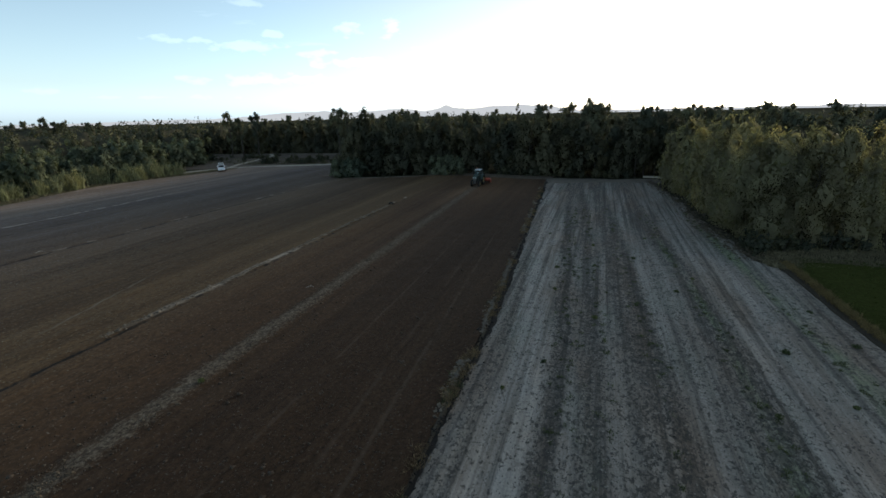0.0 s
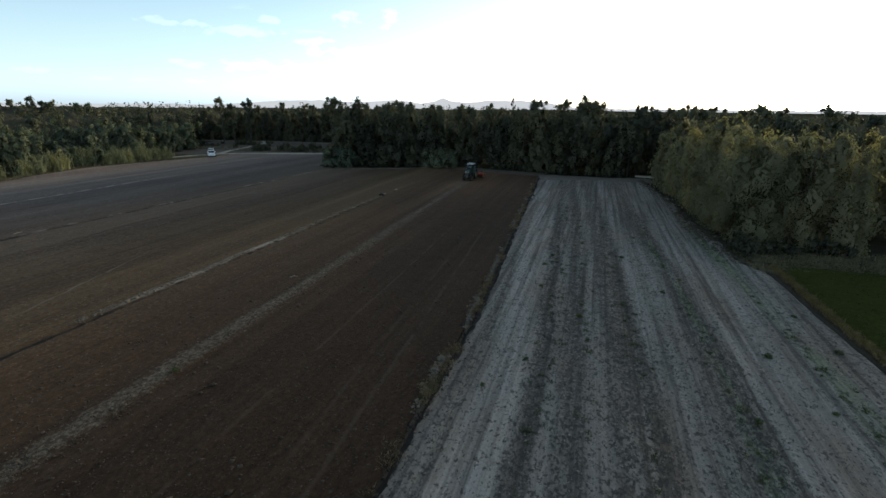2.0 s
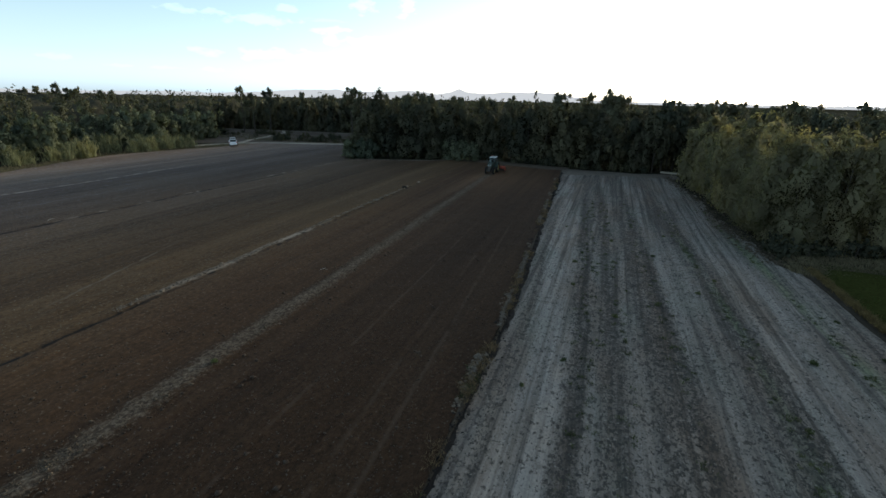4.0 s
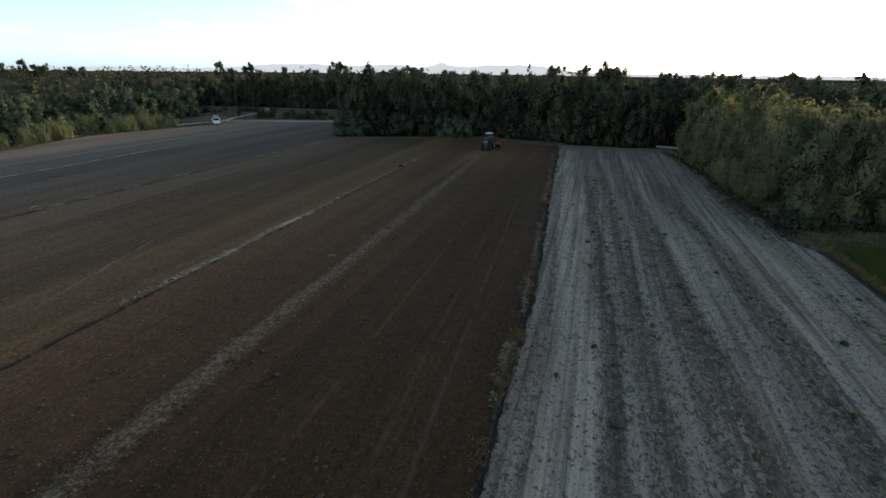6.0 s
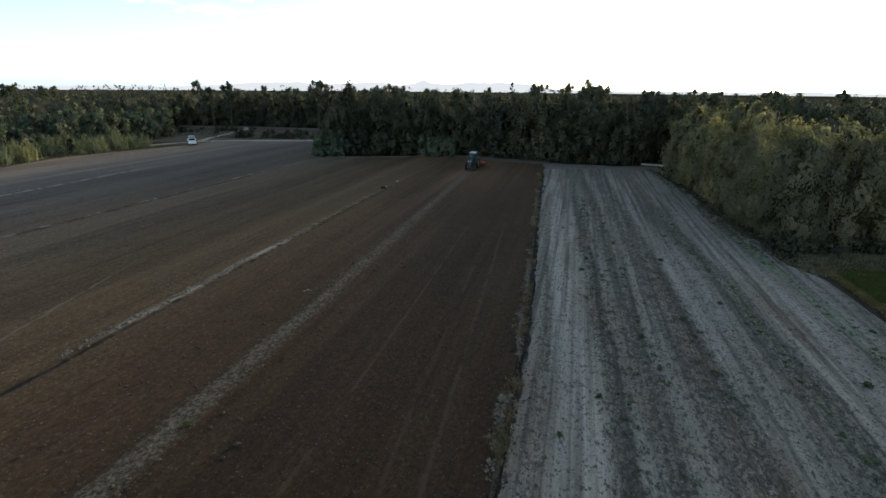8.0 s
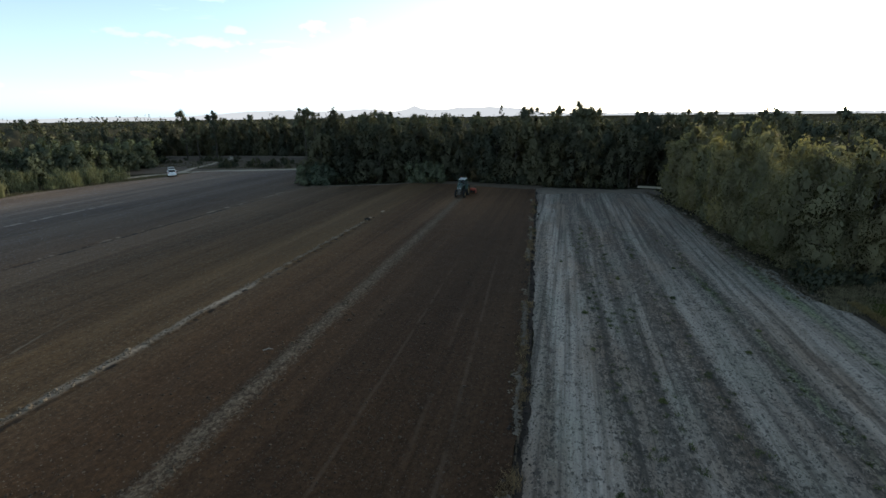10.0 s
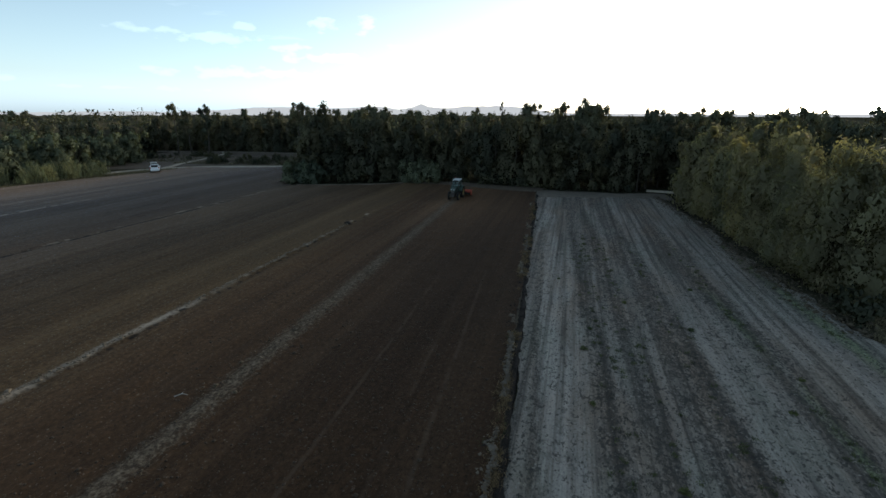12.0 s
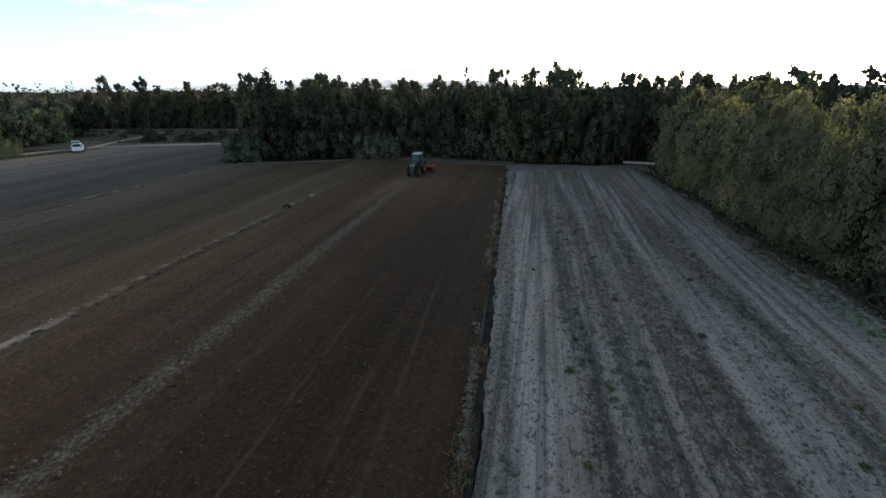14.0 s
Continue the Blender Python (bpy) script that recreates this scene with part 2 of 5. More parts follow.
def pale_field_material():
    """Pale crusted ground in long rows; UV x is metres from the verge, y metres along."""
    m, nt, p = tree_of("pale_crusted_soil")
    uv = coords(nt, (1, 1, 1), "UV")
    s = nt.nodes.new("ShaderNodeSeparateXYZ")
    nt.links.new(uv, s.inputs["Vector"])

    def centred(value, gain):
        return sum_of(nt, sum_of(nt, value, 0.5, "SUBTRACT"), gain, "MULTIPLY")

    def ranged(value, a, b, top=1.0, bottom=0.0):
        r = nt.nodes.new("ShaderNodeMapRange")
        r.interpolation_type = "SMOOTHSTEP"
        for key, k in (("From Min", a), ("From Max", b), ("To Min", bottom), ("To Max", top)):
            r.inputs[key].default_value = k
        nt.links.new(value, r.inputs["Value"])
        return r.outputs["Result"]

    wob = noise_of(nt, coords(nt, (0.35, 0.09, 1)), 1.0, 3)
    crumb = noise_of(nt, coords(nt, (1, 0.45, 1)), 2.4, 6, 0.75)
    far = ranged(s.outputs["Y"], 42.0, 66.0)
    # further out the rows run together and show as broader, softer bands
    u = sum_of(nt, s.outputs["X"], centred(wob, 0.9))
    u = sum_of(nt, u, centred(crumb, 0.95))
    u = sum_of(nt, u, 22.0, "DIVIDE")
    pale, soft, mid, dim, dark = (0.246, 0.214, 0.180), (0.216, 0.186, 0.155), (0.186, 0.160, 0.132), (0.158, 0.135, 0.111), (0.126, 0.106, 0.087)
    chalky = (0.274, 0.240, 0.203)
    # the furrow tone puts the shade along the verge into the row colour
    brown, green, lush, furrow = (0.160, 0.124, 0.096), (0.116, 0.132, 0.072), (0.168, 0.176, 0.106), (0.052, 0.046, 0.039)
    near_rows = [(0.14, furrow), (0.30, mid), (0.55, soft), (1.15, mid), (1.35, dim), (1.6, chalky), (3.55, chalky), (3.95, dark), (4.5, dark), (4.9, soft), (5.35, mid), (5.8, dark), (6.3, dim), (6.7, soft), (7.3, mid), (7.6, dark),
                 (8.6, brown), (9.1, dark), (9.4, mid), (9.75, pale), (10.9, mid), (11.4, soft), (12.1, dim), (12.6, green), (13.0, dark), (13.5, pale), (15.8, pale), (16.8, soft), (17.25, lush), (17.6, lush), (18.0, soft), (22.0, mid)]
    far_rows = [(0.0, furrow), (0.12, furrow), (0.26, mid), (0.5, soft), (1.2, chalky), (2.6, chalky), (2.75, dim), (3.4, mid), (4.1, dim), (4.6, soft), (5.2, dim), (5.7, mid), (6.1, dark), (6.6, soft), (7.6, soft), (8.4, dim), (9.1, mid),
                (9.8, pale), (11.2, soft), (11.7, dim), (12.2, brown), (12.9, soft), (14.0, mid), (15.4, soft), (16.2, pale), (17.2, mid), (18.5, soft), (22.0, mid)]
    stops = lambda rows: [(a / 22.0, c) for a, c in rows]
    near_col, far_col = ramp_of(nt, u, stops(near_rows)), ramp_of(nt, u, stops(far_rows))
    col = blend(nt, far, near_col, far_col)
    # stretches where the rows are trampled dark, and others washed over pale
    stretch = noise_of(nt, coords(nt, (0.55, 0.085, 1)), 1.0, 5, 0.6)
    col = blend(nt, ranged(stretch, 0.46, 0.62, 0.70), col, brown)
    wash = noise_of(nt, coords(nt, (0.42, 0.06, 1)), 1.7, 4, 0.6)
    col = blend(nt, ranged(wash, 0.48, 0.64, 0.72), col, soft)
    # narrow wheel lines and drill rows
    streak = noise_of(nt, coords(nt, (2.5, 0.045, 1)), 1.0, 4, 0.6)
    col = blend(nt, 0.85, col, ramp_of(nt, streak, [(0.36, grey(0.46)), (0.45, grey(0.86)), (0.58, grey(1.26))]), "MULTIPLY")
    drill = noise_of(nt, coords(nt, (7.0, 0.025, 1)), 1.0, 3, 0.6)
    col = blend(nt, 0.7, col, ramp_of(nt, drill, [(0.32, grey(0.68)), (0.46, grey(0.98)), (0.64, grey(1.13))]), "MULTIPLY")
    # clumps of dark stubble and crumbs, a hand to a foot across, thicker in the dark rows
    low = sum_of(nt, 1.0, ranged(near_col, 0.10, 0.23), "SUBTRACT")
    for size, a, b, depth in ((1.3, 0.585, 0.69, 0.42), (3.0, 0.59, 0.66, 0.52), (5.0, 0.575, 0.63, 0.74), (10.0, 0.575, 0.635, 0.7)):
        clump = noise_of(nt, coords(nt, (1, 0.62, 1)), size, 4, 0.65)
        clump = sum_of(nt, clump, sum_of(nt, low, 0.07, "MULTIPLY"))
        col = blend(nt, ranged(clump, a, b, depth), col, (0.050, 0.045, 0.038))
    chips = noise_of(nt, coords(nt, (1, 0.8, 1)), 7.0, 3, 0.6)
    col = blend(nt, ranged(chips, 0.60, 0.70, 0.5), col, (0.36, 0.318, 0.268))
    grit = noise_of(nt, coords(nt, (1, 0.75, 1)), 11.0, 5, 0.8)
    col = blend(nt, 0.8, col, ramp_of(nt, grit, [(0.34, grey(0.72)), (0.5, grey(0.98)), (0.66, grey(1.22))]), "MULTIPLY")
    # brownish and greenish films at a larger scale
    film = noise_of(nt, coords(nt, (0.3, 0.10, 1)), 1.0, 4, 0.6)
    col = blend(nt, 0.7, col, ramp_of(nt, film, [(0.36, (1.06, 0.98, 0.90)), (0.50, grey(1.0)), (0.62, (0.92, 0.99, 0.96))]), "MULTIPLY")
    nt.links.new(col, p.inputs["Base Color"])
    p.inputs["Roughness"].default_value = 0.92
    p.inputs["Specular IOR Level"].default_value = 0.2
    bump(nt, p, sum_of(nt, chips, crumb), 0.7, 0.06)
    return m


def mottled(name, dark, light, scale=2.0, stretch=(1, 1, 1), rough=0.92, relief=0.05, spec=0.2, metal=0.0):
    m, nt, p = tree_of(name)
    v = coords(nt, stretch)
    big, fine = noise_of(nt, v, scale * 0.18, 4), noise_of(nt, v, scale, 6, 0.7)
    col = blend(nt, big, dark, light)
    col = blend(nt, 0.75, col, ramp_of(nt, fine, [(0.3, grey(0.55)), (0.7, grey(1.35))]), "MULTIPLY")
    nt.links.new(col, p.inputs["Base Color"])
    p.inputs["Roughness"].default_value, p.inputs["Metallic"].default_value = rough, metal
    p.inputs["Specular IOR Level"].default_value = spec
    if relief:
        bump(nt, p, fine, 0.7, relief)
    return m


def leaf_material(name, dark, light, through_light=0.35):
    """Leaves: hue varies from tree to tree and from leaf to leaf, and light passes through."""
    m, nt, p = tree_of(name)
    info, geo = nt.nodes.new("ShaderNodeObjectInfo"), nt.nodes.new("ShaderNodeNewGeometry")
    col = blend(nt, geo.outputs["Random Per Island"], dark, light)
    col = blend(nt, 0.8, col, ramp_of(nt, info.outputs["Random"], [(0.0, (0.58, 0.66, 0.70)), (0.5, (1.0, 1.0, 0.96)), (1.0, (1.28, 1.20, 1.0))]), "MULTIPLY")
    spray = noise_of(nt, coords(nt, (1, 1, 0.5)), 0.9, 3, 0.6)
    col = blend(nt, 0.8, col, ramp_of(nt, spray, [(0.33, grey(0.75)), (0.5, grey(1.0)), (0.68, grey(1.25))]), "MULTIPLY")
    nt.links.new(col, p.inputs["Base Color"])
    p.inputs["Roughness"].default_value = 0.8
    p.inputs["Specular IOR Level"].default_value = 0.08
    t = nt.nodes.new("ShaderNodeBsdfTranslucent")
    nt.links.new(blend(nt, 1.0, col, (1.22, 1.24, 0.68), "MULTIPLY"), t.inputs["Color"])
    mix = nt.nodes.new("ShaderNodeMixShader")
    mix.inputs["Fac"].default_value = through_light
    nt.links.new(p.outputs["BSDF"], mix.inputs[1])
    nt.links.new(t.outputs["BSDF"], mix.inputs[2])
    nt.links.new(mix.outputs["Shader"], nt.nodes["Material Output"].inputs["Surface"])
    return m


def paint(name, colour, rough=0.35, metal=0.0, dirt=0.35):
    m, nt, p = tree_of(name)
    v = coords(nt, (1, 1, 1))
    n = noise_of(nt, v, 3.0, 6, 0.7)
    col = blend(nt, ramp_of(nt, n, [(0.45, grey(0.0)), (0.75, grey(dirt))]), colour, (0.12, 0.10, 0.08))
    nt.links.new(col, p.inputs["Base Color"])
    nt.links.new(ramp_of(nt, n, [(0.3, grey(rough)), (0.8, grey(min(1.0, rough + 0.3)))]), p.inputs["Roughness"])
    p.inputs["Metallic"].default_value = metal
    return m


def glass_material():
    m, nt, p = tree_of("tinted_glass")
    p.inputs["Base Color"].default_value = (0.25, 0.32, 0.32, 1)
    p.inputs["Roughness"].default_value = 0.04
    p.inputs["Transmission Weight"].default_value = 0.75
    p.inputs["IOR"].default_value = 1.45
    return m


SOIL = soil_material()
PALE = pale_field_material()
EARTH = mottled("forest_floor", (0.030, 0.030, 0.018), (0.060, 0.052, 0.034), 1.2, rough=1.0, spec=0.0)
MEADOW = mottled("meadow_turf", (0.036, 0.040, 0.011), (0.056, 0.062, 0.018), 3.0, rough=1.0, spec=0.0)
TRACK = mottled("pale_sand_track", (0.22, 0.188, 0.144), (0.42, 0.362, 0.282), 1.2)
HEADLAND = mottled("headland_soil", (0.088, 0.070, 0.053), (0.185, 0.154, 0.122), 0.9)
WOODEDGE = mottled("wood_edge_soil", (0.058, 0.043, 0.030), (0.118, 0.089, 0.063), 1.1)
# dark soil; on the verge furrow its darkness also stands for shade
DARKSOIL = mottled("dark_soil_and_shade", (0.018, 0.015, 0.013), (0.035, 0.029, 0.025), 3.0)
SCRUBLAND = mottled("scrub_ground", (0.058, 0.043, 0.030), (0.128, 0.096, 0.068), 0.8)
DRYWOOD = mottled("bleached_wood", (0.30, 0.27, 0.23), (0.48, 0.44, 0.38), 6.0, relief=0)
BARK = mottled("grey_brown_bark", (0.04, 0.033, 0.026), (0.10, 0.085, 0.070), 3.0, (2, 2, 0.4))
LEAF_TALL = leaf_material("tall_tree_leaves", (0.088, 0.091, 0.063), (0.104, 0.107, 0.075), 0.2)
LEAF_WIDE = leaf_material("broad_tree_leaves", (0.082, 0.079, 0.055), (0.092, 0.089, 0.062), 0.3)
# paler and browner than the other leaves: veiling glare put into the colour
LEAF_OLIVE = leaf_material("glare_olive_leaves", (0.240, 0.212, 0.136), (0.264, 0.232, 0.149), 0.52)
LEAF_WILLOW = leaf_material("grey_green_leaves", (0.094, 0.108, 0.076), (0.142, 0.158, 0.112), 0.3)
LEAF_BUSH = leaf_material("dim_bush_leaves", (0.098, 0.112, 0.080), (0.150, 0.168, 0.122))
# darker than the outer leaves: the shade between them put into the colour
UNDER = mottled("shade_dark_foliage", (0.052, 0.047, 0.032), (0.082, 0.074, 0.050), 1.2, rough=1.0, spec=0.0)
LEAF_WOODS = leaf_material("woods_leaves", (0.078, 0.080, 0.055), (0.100, 0.101, 0.070), 0.2)
LEAF_SHRUB = leaf_material("shrub_leaves", (0.060, 0.063, 0.044), (0.104, 0.105, 0.074))
CANE = leaf_material("cane_leaves", (0.165, 0.160, 0.088), (0.32, 0.300, 0.165), 0.2)
DRY = leaf_material("dry_grass_blades", (0.085, 0.060, 0.036), (0.22, 0.160, 0.098), 0.04)
VERGE = mottled("verge_earth", (0.035, 0.028, 0.020), (0.085, 0.068, 0.046), 5.0)
ROUGH = leaf_material("rough_grass_blades", (0.105, 0.088, 0.052), (0.20, 0.168, 0.105), 0.05)
RUST = leaf_material("rusty_grass_blades", (0.095, 0.072, 0.036), (0.19, 0.145, 0.075), 0.2)
GRASS = leaf_material("green_grass_blades", (0.038, 0.046, 0.012), (0.066, 0.078, 0.024), 0.3)
WEED = leaf_material("weed_leaves", (0.060, 0.072, 0.032), (0.120, 0.132, 0.062), 0.25)
GREEN = paint("green_paint", (0.010, 0.036, 0.024))
YELLOW = paint("yellow_paint", (0.26, 0.19, 0.06), dirt=0.9)
ORANGE = paint("orange_red_paint", (0.42, 0.065, 0.030), dirt=0.6)
WHITE = paint("white_paint", (0.78, 0.79, 0.80), 0.25, dirt=0.12)
ROOF = paint("pale_roof_plastic", (0.40, 0.41, 0.40), 0.5)
RUBBER = mottled("black_rubber", (0.012, 0.012, 0.012), (0.03, 0.028, 0.026), 6.0, rough=0.85, relief=0.01)
STEEL = mottled("dark_steel", (0.05, 0.05, 0.05), (0.14, 0.13, 0.12), 6.0, rough=0.5, relief=0.0, metal=0.8)
GLASS = glass_material()
LAMP_RED = paint("red_lens", (0.5, 0.02, 0.02), 0.15, dirt=0.05)
LAMP_CLEAR = paint("clear_lens", (0.7, 0.7, 0.68), 0.1, dirt=0.05)


# ---- mesh helpers ----
def mesh_from(name, verts, faces, material, smooth=False, uvs=None, normals=None):
    """verts (n,3), faces (m,k) arrays; every face has k corners. normals: one for each vertex."""
    verts, faces = np.asarray(verts, dtype=np.float32), np.asarray(faces, dtype=np.int32)
    me = bpy.data.meshes.new(name)
    k = faces.shape[1]
    me.vertices.add(len(verts))
    me.vertices.foreach_set("co", verts.ravel())
    me.loops.add(faces.size)
    me.loops.foreach_set("vertex_index", faces.ravel())
    me.polygons.add(len(faces))
    me.polygons.foreach_set("loop_start", np.arange(0, faces.size, k, dtype=np.int32))
    if smooth:
        me.polygons.foreach_set("use_smooth", np.ones(len(faces), dtype=bool))
    if uvs is not None:
        layer = me.uv_layers.new(name="UVMap")
        layer.data.foreach_set("uv", np.asarray(uvs, dtype=np.float32)[faces.ravel()].ravel())
    me.update(calc_edges=True)
    me.validate()
    me.materials.append(material)
    if normals is not None:
        me.normals_split_custom_set_from_vertices([tuple(n) for n in np.asarray(normals, dtype=float).tolist()])
    return me


def part(name, bm, material, parent, label=""):
    me = bpy.data.meshes.new(name)
    bm.to_mesh(me)
    bm.free()
    me.materials.append(material)
    ob = new(name, me)
    ob.parent = parent
    if label:
        tagged(ob, label)
    return ob


def part_mesh(name, me, parent, label=""):
    ob = new(name, me)
    ob.parent = parent
    if label:
        tagged(ob, label)
    return ob


def box(bm, size, at=(0, 0, 0), turn=(0, 0, 0), bevel=0.0, taper=1.0):
    """A bevelled block; taper narrows its top."""
    made = bmesh.ops.create_cube(bm, size=1.0)["verts"]
    for v in made:
        f = taper if v.co.z > 0 else 1.0
        v.co = Vector((v.co.x * size[0] * f, v.co.y * size[1] * f, v.co.z * size[2]))
    if bevel:
        edges = list({e for v in made for e in v.link_edges})
        made = list({v for f in bmesh.ops.bevel(bm, geom=edges, offset=bevel, segments=2, affect="EDGES", profile=0.5)["faces"] for v in f.verts} | {v for v in made if v.is_valid})
    bmesh.ops.transform(bm, matrix=pose(*at, *turn), verts=[v for v in made if v.is_valid])
    return bm


def rod(bm, a, b, r0, r1=None, sides=10):
    a, b = Vector(a), Vector(b)
    d = b - a
    m = Matrix.Translation((a + b) / 2) @ d.to_track_quat("Z", "Y").to_matrix().to_4x4()
    bmesh.ops.create_cone(bm, cap_ends=True, segments=sides, radius1=r0, radius2=r0 if r1 is None else r1, depth=d.length, matrix=m)
    return bm


def lathe(bm, profile, sides=28, m=Matrix()):
    """Turns (radius, x) pairs round the x axis; the profile is closed."""
    rings = []
    for i in range(sides):
        a = 2 * math.pi * i / sides
        rings.append([bm.verts.new(m @ Vector((x, r * math.cos(a), r * math.sin(a)))) for r, x in profile])
    n = len(profile)
    for i in range(sides):
        p, q = rings[i], rings[(i + 1) % sides]
        for j in range(n):
            bm.faces.new((p[j], p[(j + 1) % n], q[(j + 1) % n], q[j]))
    bmesh.ops.recalc_face_normals(bm, faces=bm.faces)
    return bm


def prism(bm, outline, x0, x1, inset=0.0):
    """Extrudes an outline of (y, z) pairs from x0 to x1."""
    n = len(outline)
    a = [bm.verts.new((x0, y, z)) for y, z in outline]
    b = [bm.verts.new((x1, y, z)) for y, z in outline]
    bm.faces.new(a)
    bm.faces.new(list(reversed(b)))
    for i in range(n):
        bm.faces.new((a[i], b[i], b[(i + 1) % n], a[(i + 1) % n]))
    bmesh.ops.recalc_face_normals(bm, faces=bm.faces)
    return bm


def thing(name, m, label, category, group="", kind=""):
    ob = new(name)
    ob.empty_display_size = 0.3
    ob.matrix_basis = m
    return tagged(ob, label, category, group, kind)


def hills(x, y, size, seed):
    """Smooth value noise on arrays, from -1 to 1."""
    r = np.random.RandomState(seed)
    table = r.uniform(-1, 1, (64, 64))
    fx, fy = x / size, y / size
    ix, iy = np.floor(fx).astype(int), np.floor(fy).astype(int)
    tx, ty = fx - ix, fy - iy
    tx, ty = tx * tx * (3 - 2 * tx), ty * ty * (3 - 2 * ty)
    g = lambda a, b: table[a % 64, b % 64]
    return (g(ix, iy) * (1 - tx) + g(ix + 1, iy) * tx) * (1 - ty) + (g(ix, iy + 1) * (1 - tx) + g(ix + 1, iy + 1) * tx) * ty


def grid_faces(nu, nv):
    i = np.arange(nu * nv).reshape(nv, nu)
    return np.stack([i[:-1, :-1], i[:-1, 1:], i[1:, 1:], i[1:, :-1]], -1).reshape(-1, 4)


# ---- plan of the fields ----
def verge_x(y):
    """The line between the tilled and the pale field."""
    y = np.asarray(y, dtype=float)
    return -5.5 - 0.054 * np.maximum(0, y - 24) + 0.012 * np.maximum(0, 24 - y)


def stripe_x(y):
    """The pale strip of residue in the tilled field."""
    return -17.2 - 0.03 * (np.asarray(y, dtype=float) - 8)


def west_x(y):
    return np.interp(y, [-60, 43, 55, 66, 78, 90, 102], [-84, -85, -88.5, -92, -89, -86, -84])


def far_y(x):
    return np.interp(x, [-90, -85, -76, -62, -52, -49, -46, -35, -30, -21, -10, 8], [98, 100, 102.6, 107.5, 108.5, 84, 83.5, 87.6, 91, 90.5, 87.5, 86])


def east_x(y):
    """The east side of the pale field: along the ditch, then along the trees."""
    return np.interp(y, [-60, 22, 32, 39, 41.5, 44, 50, 66, 78, 90], [15.4, 14.6, 13.9, 13.7, 12.8, 12.2, 11.6, 10.4, 9.4, 8.2])


# ---- ground ----
def make_ground():
    radii = np.concatenate([[0.5], np.geomspace(6, 1700, 56)])
    a = np.linspace(0, 2 * np.pi, 97)[:-1]
    rr, aa = np.meshgrid(radii, a, indexing="ij")
    x, y = rr * np.sin(aa) - 20, rr * np.cos(aa) + 40
    z = -0.32 + np.where(rr > 150, hills(x, y, 60, 3) * 0.4, hills(x, y, 6, 5) * 0.05)
    v = np.stack([x, y, z], -1).reshape(-1, 3)
    i = np.arange(len(v)).reshape(rr.shape)
    f = np.stack([i[:-1], i[1:], np.roll(i, -1, 1)[1:], np.roll(i, -1, 1)[:-1]], -1).reshape(-1, 4)
    v = np.vstack([v])
    ob = new("ground", mesh_from("ground", v, f, EARTH, True))
    return tagged(ob, "dark earth and leaf litter under the woods, reaching the horizon", "ground", kind="structure")


def make_tilled_field():
    us, vs = np.linspace(0, 1, 220), np.linspace(0, 1, 270)
    u, v = np.meshgrid(us, vs)
    x0 = -86 + u * 80
    y = -35 + v * (far_y(x0) + 35)
    edge = verge_x(y) - 0.02 + 0.15 * hills(y, y * 0 + 2.5, 1.9, 15) + 0.07 * hills(y, y * 0 + 5.5, 0.6, 16)
    x = west_x(y) * (1 - u) + edge * u
    z = 0.035 * hills(x * 3.3, y * 0.25, 1.0, 11) + 0.03 * hills(x, y, 0.7, 12) + 0.02 * hills(x, y, 0.33, 13) + 0.06 * hills(x, y, 14, 14)
    z += 0.05 * np.exp(-((verge_x(y) - x) / 0.5) ** 2)
    for off in (2.6, 4.4, 9.2, 11.0):
        z -= 0.05 * np.exp(-((x - verge_x(y) + off) / 0.16) ** 2)
    z += 0.05 * np.exp(-((x - stripe_x(y)) / 0.5) ** 2) - 0.10 * np.exp(-((x + 25.95 + 0.013 * (y - 25)) / 0.2) ** 2) - 0.10 * np.exp(-((x + 49.2 - 0.02 * (y - 40)) / 0.25) ** 2)
    rim = (u < 0.004) | (v < 0.004) | (v > 0.996)
    z = np.where(rim, -0.30, z)
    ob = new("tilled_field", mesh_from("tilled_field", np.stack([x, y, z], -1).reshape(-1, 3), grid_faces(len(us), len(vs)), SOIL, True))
    return tagged(ob, "dark brown freshly tilled field soil with long bands", "field", kind="structure")


def make_pale_field():
    us, vs = np.linspace(0, 1, 130), np.linspace(0, 1, 420)
    u, v = np.meshgrid(us, vs)
    end = 82.0 + 4.0 * u + 0.7 * hills(u * 22, u * 0 + 1.5, 1.7, 25)
    y = -35 + v * (end + 35)
    a, b = verge_x(y) - 0.04, east_x(y)
    b = b + (0.55 * hills(y, y * 0 + 4.4, 1.6, 26) + 0.3 * hills(y, y * 0 + 7.7, 0.5, 27)) * (y > 40)
    brink = a + np.interp(y, [20, 26, 42, 52], [0.24, 0.42, 0.42, 0.28]) + 0.10 * hills(y, y * 0 + 3.3, 1.1, 28) + 0.06 * hills(y, y * 0 + 8.8, 0.4, 29)
    x = brink * (1 - u) + b * u
    d = x - a
    z = -0.06 + 0.03 * np.sin(d * 2 * np.pi / 0.75) * 0.6 + 0.03 * hills(x, y, 0.8, 21) + 0.02 * hills(x, y, 0.35, 22) + 0.05 * hills(x, y, 9, 23)
    z -= 0.06 * np.exp(-((d - 0.3) / 0.15) ** 2)
    rim = (u > 0.996) | (v < 0.003)
    z = np.where(rim, -0.30, z)
    uv = np.stack([d, y], -1).reshape(-1, 2)
    ob = new("pale_field", mesh_from("pale_field", np.stack([x, y, z], -1).reshape(-1, 3), grid_faces(len(us), len(vs)), PALE, True, uv))
    return tagged(ob, "pale grey crusted field with long dark crop rows", "field", kind="structure")


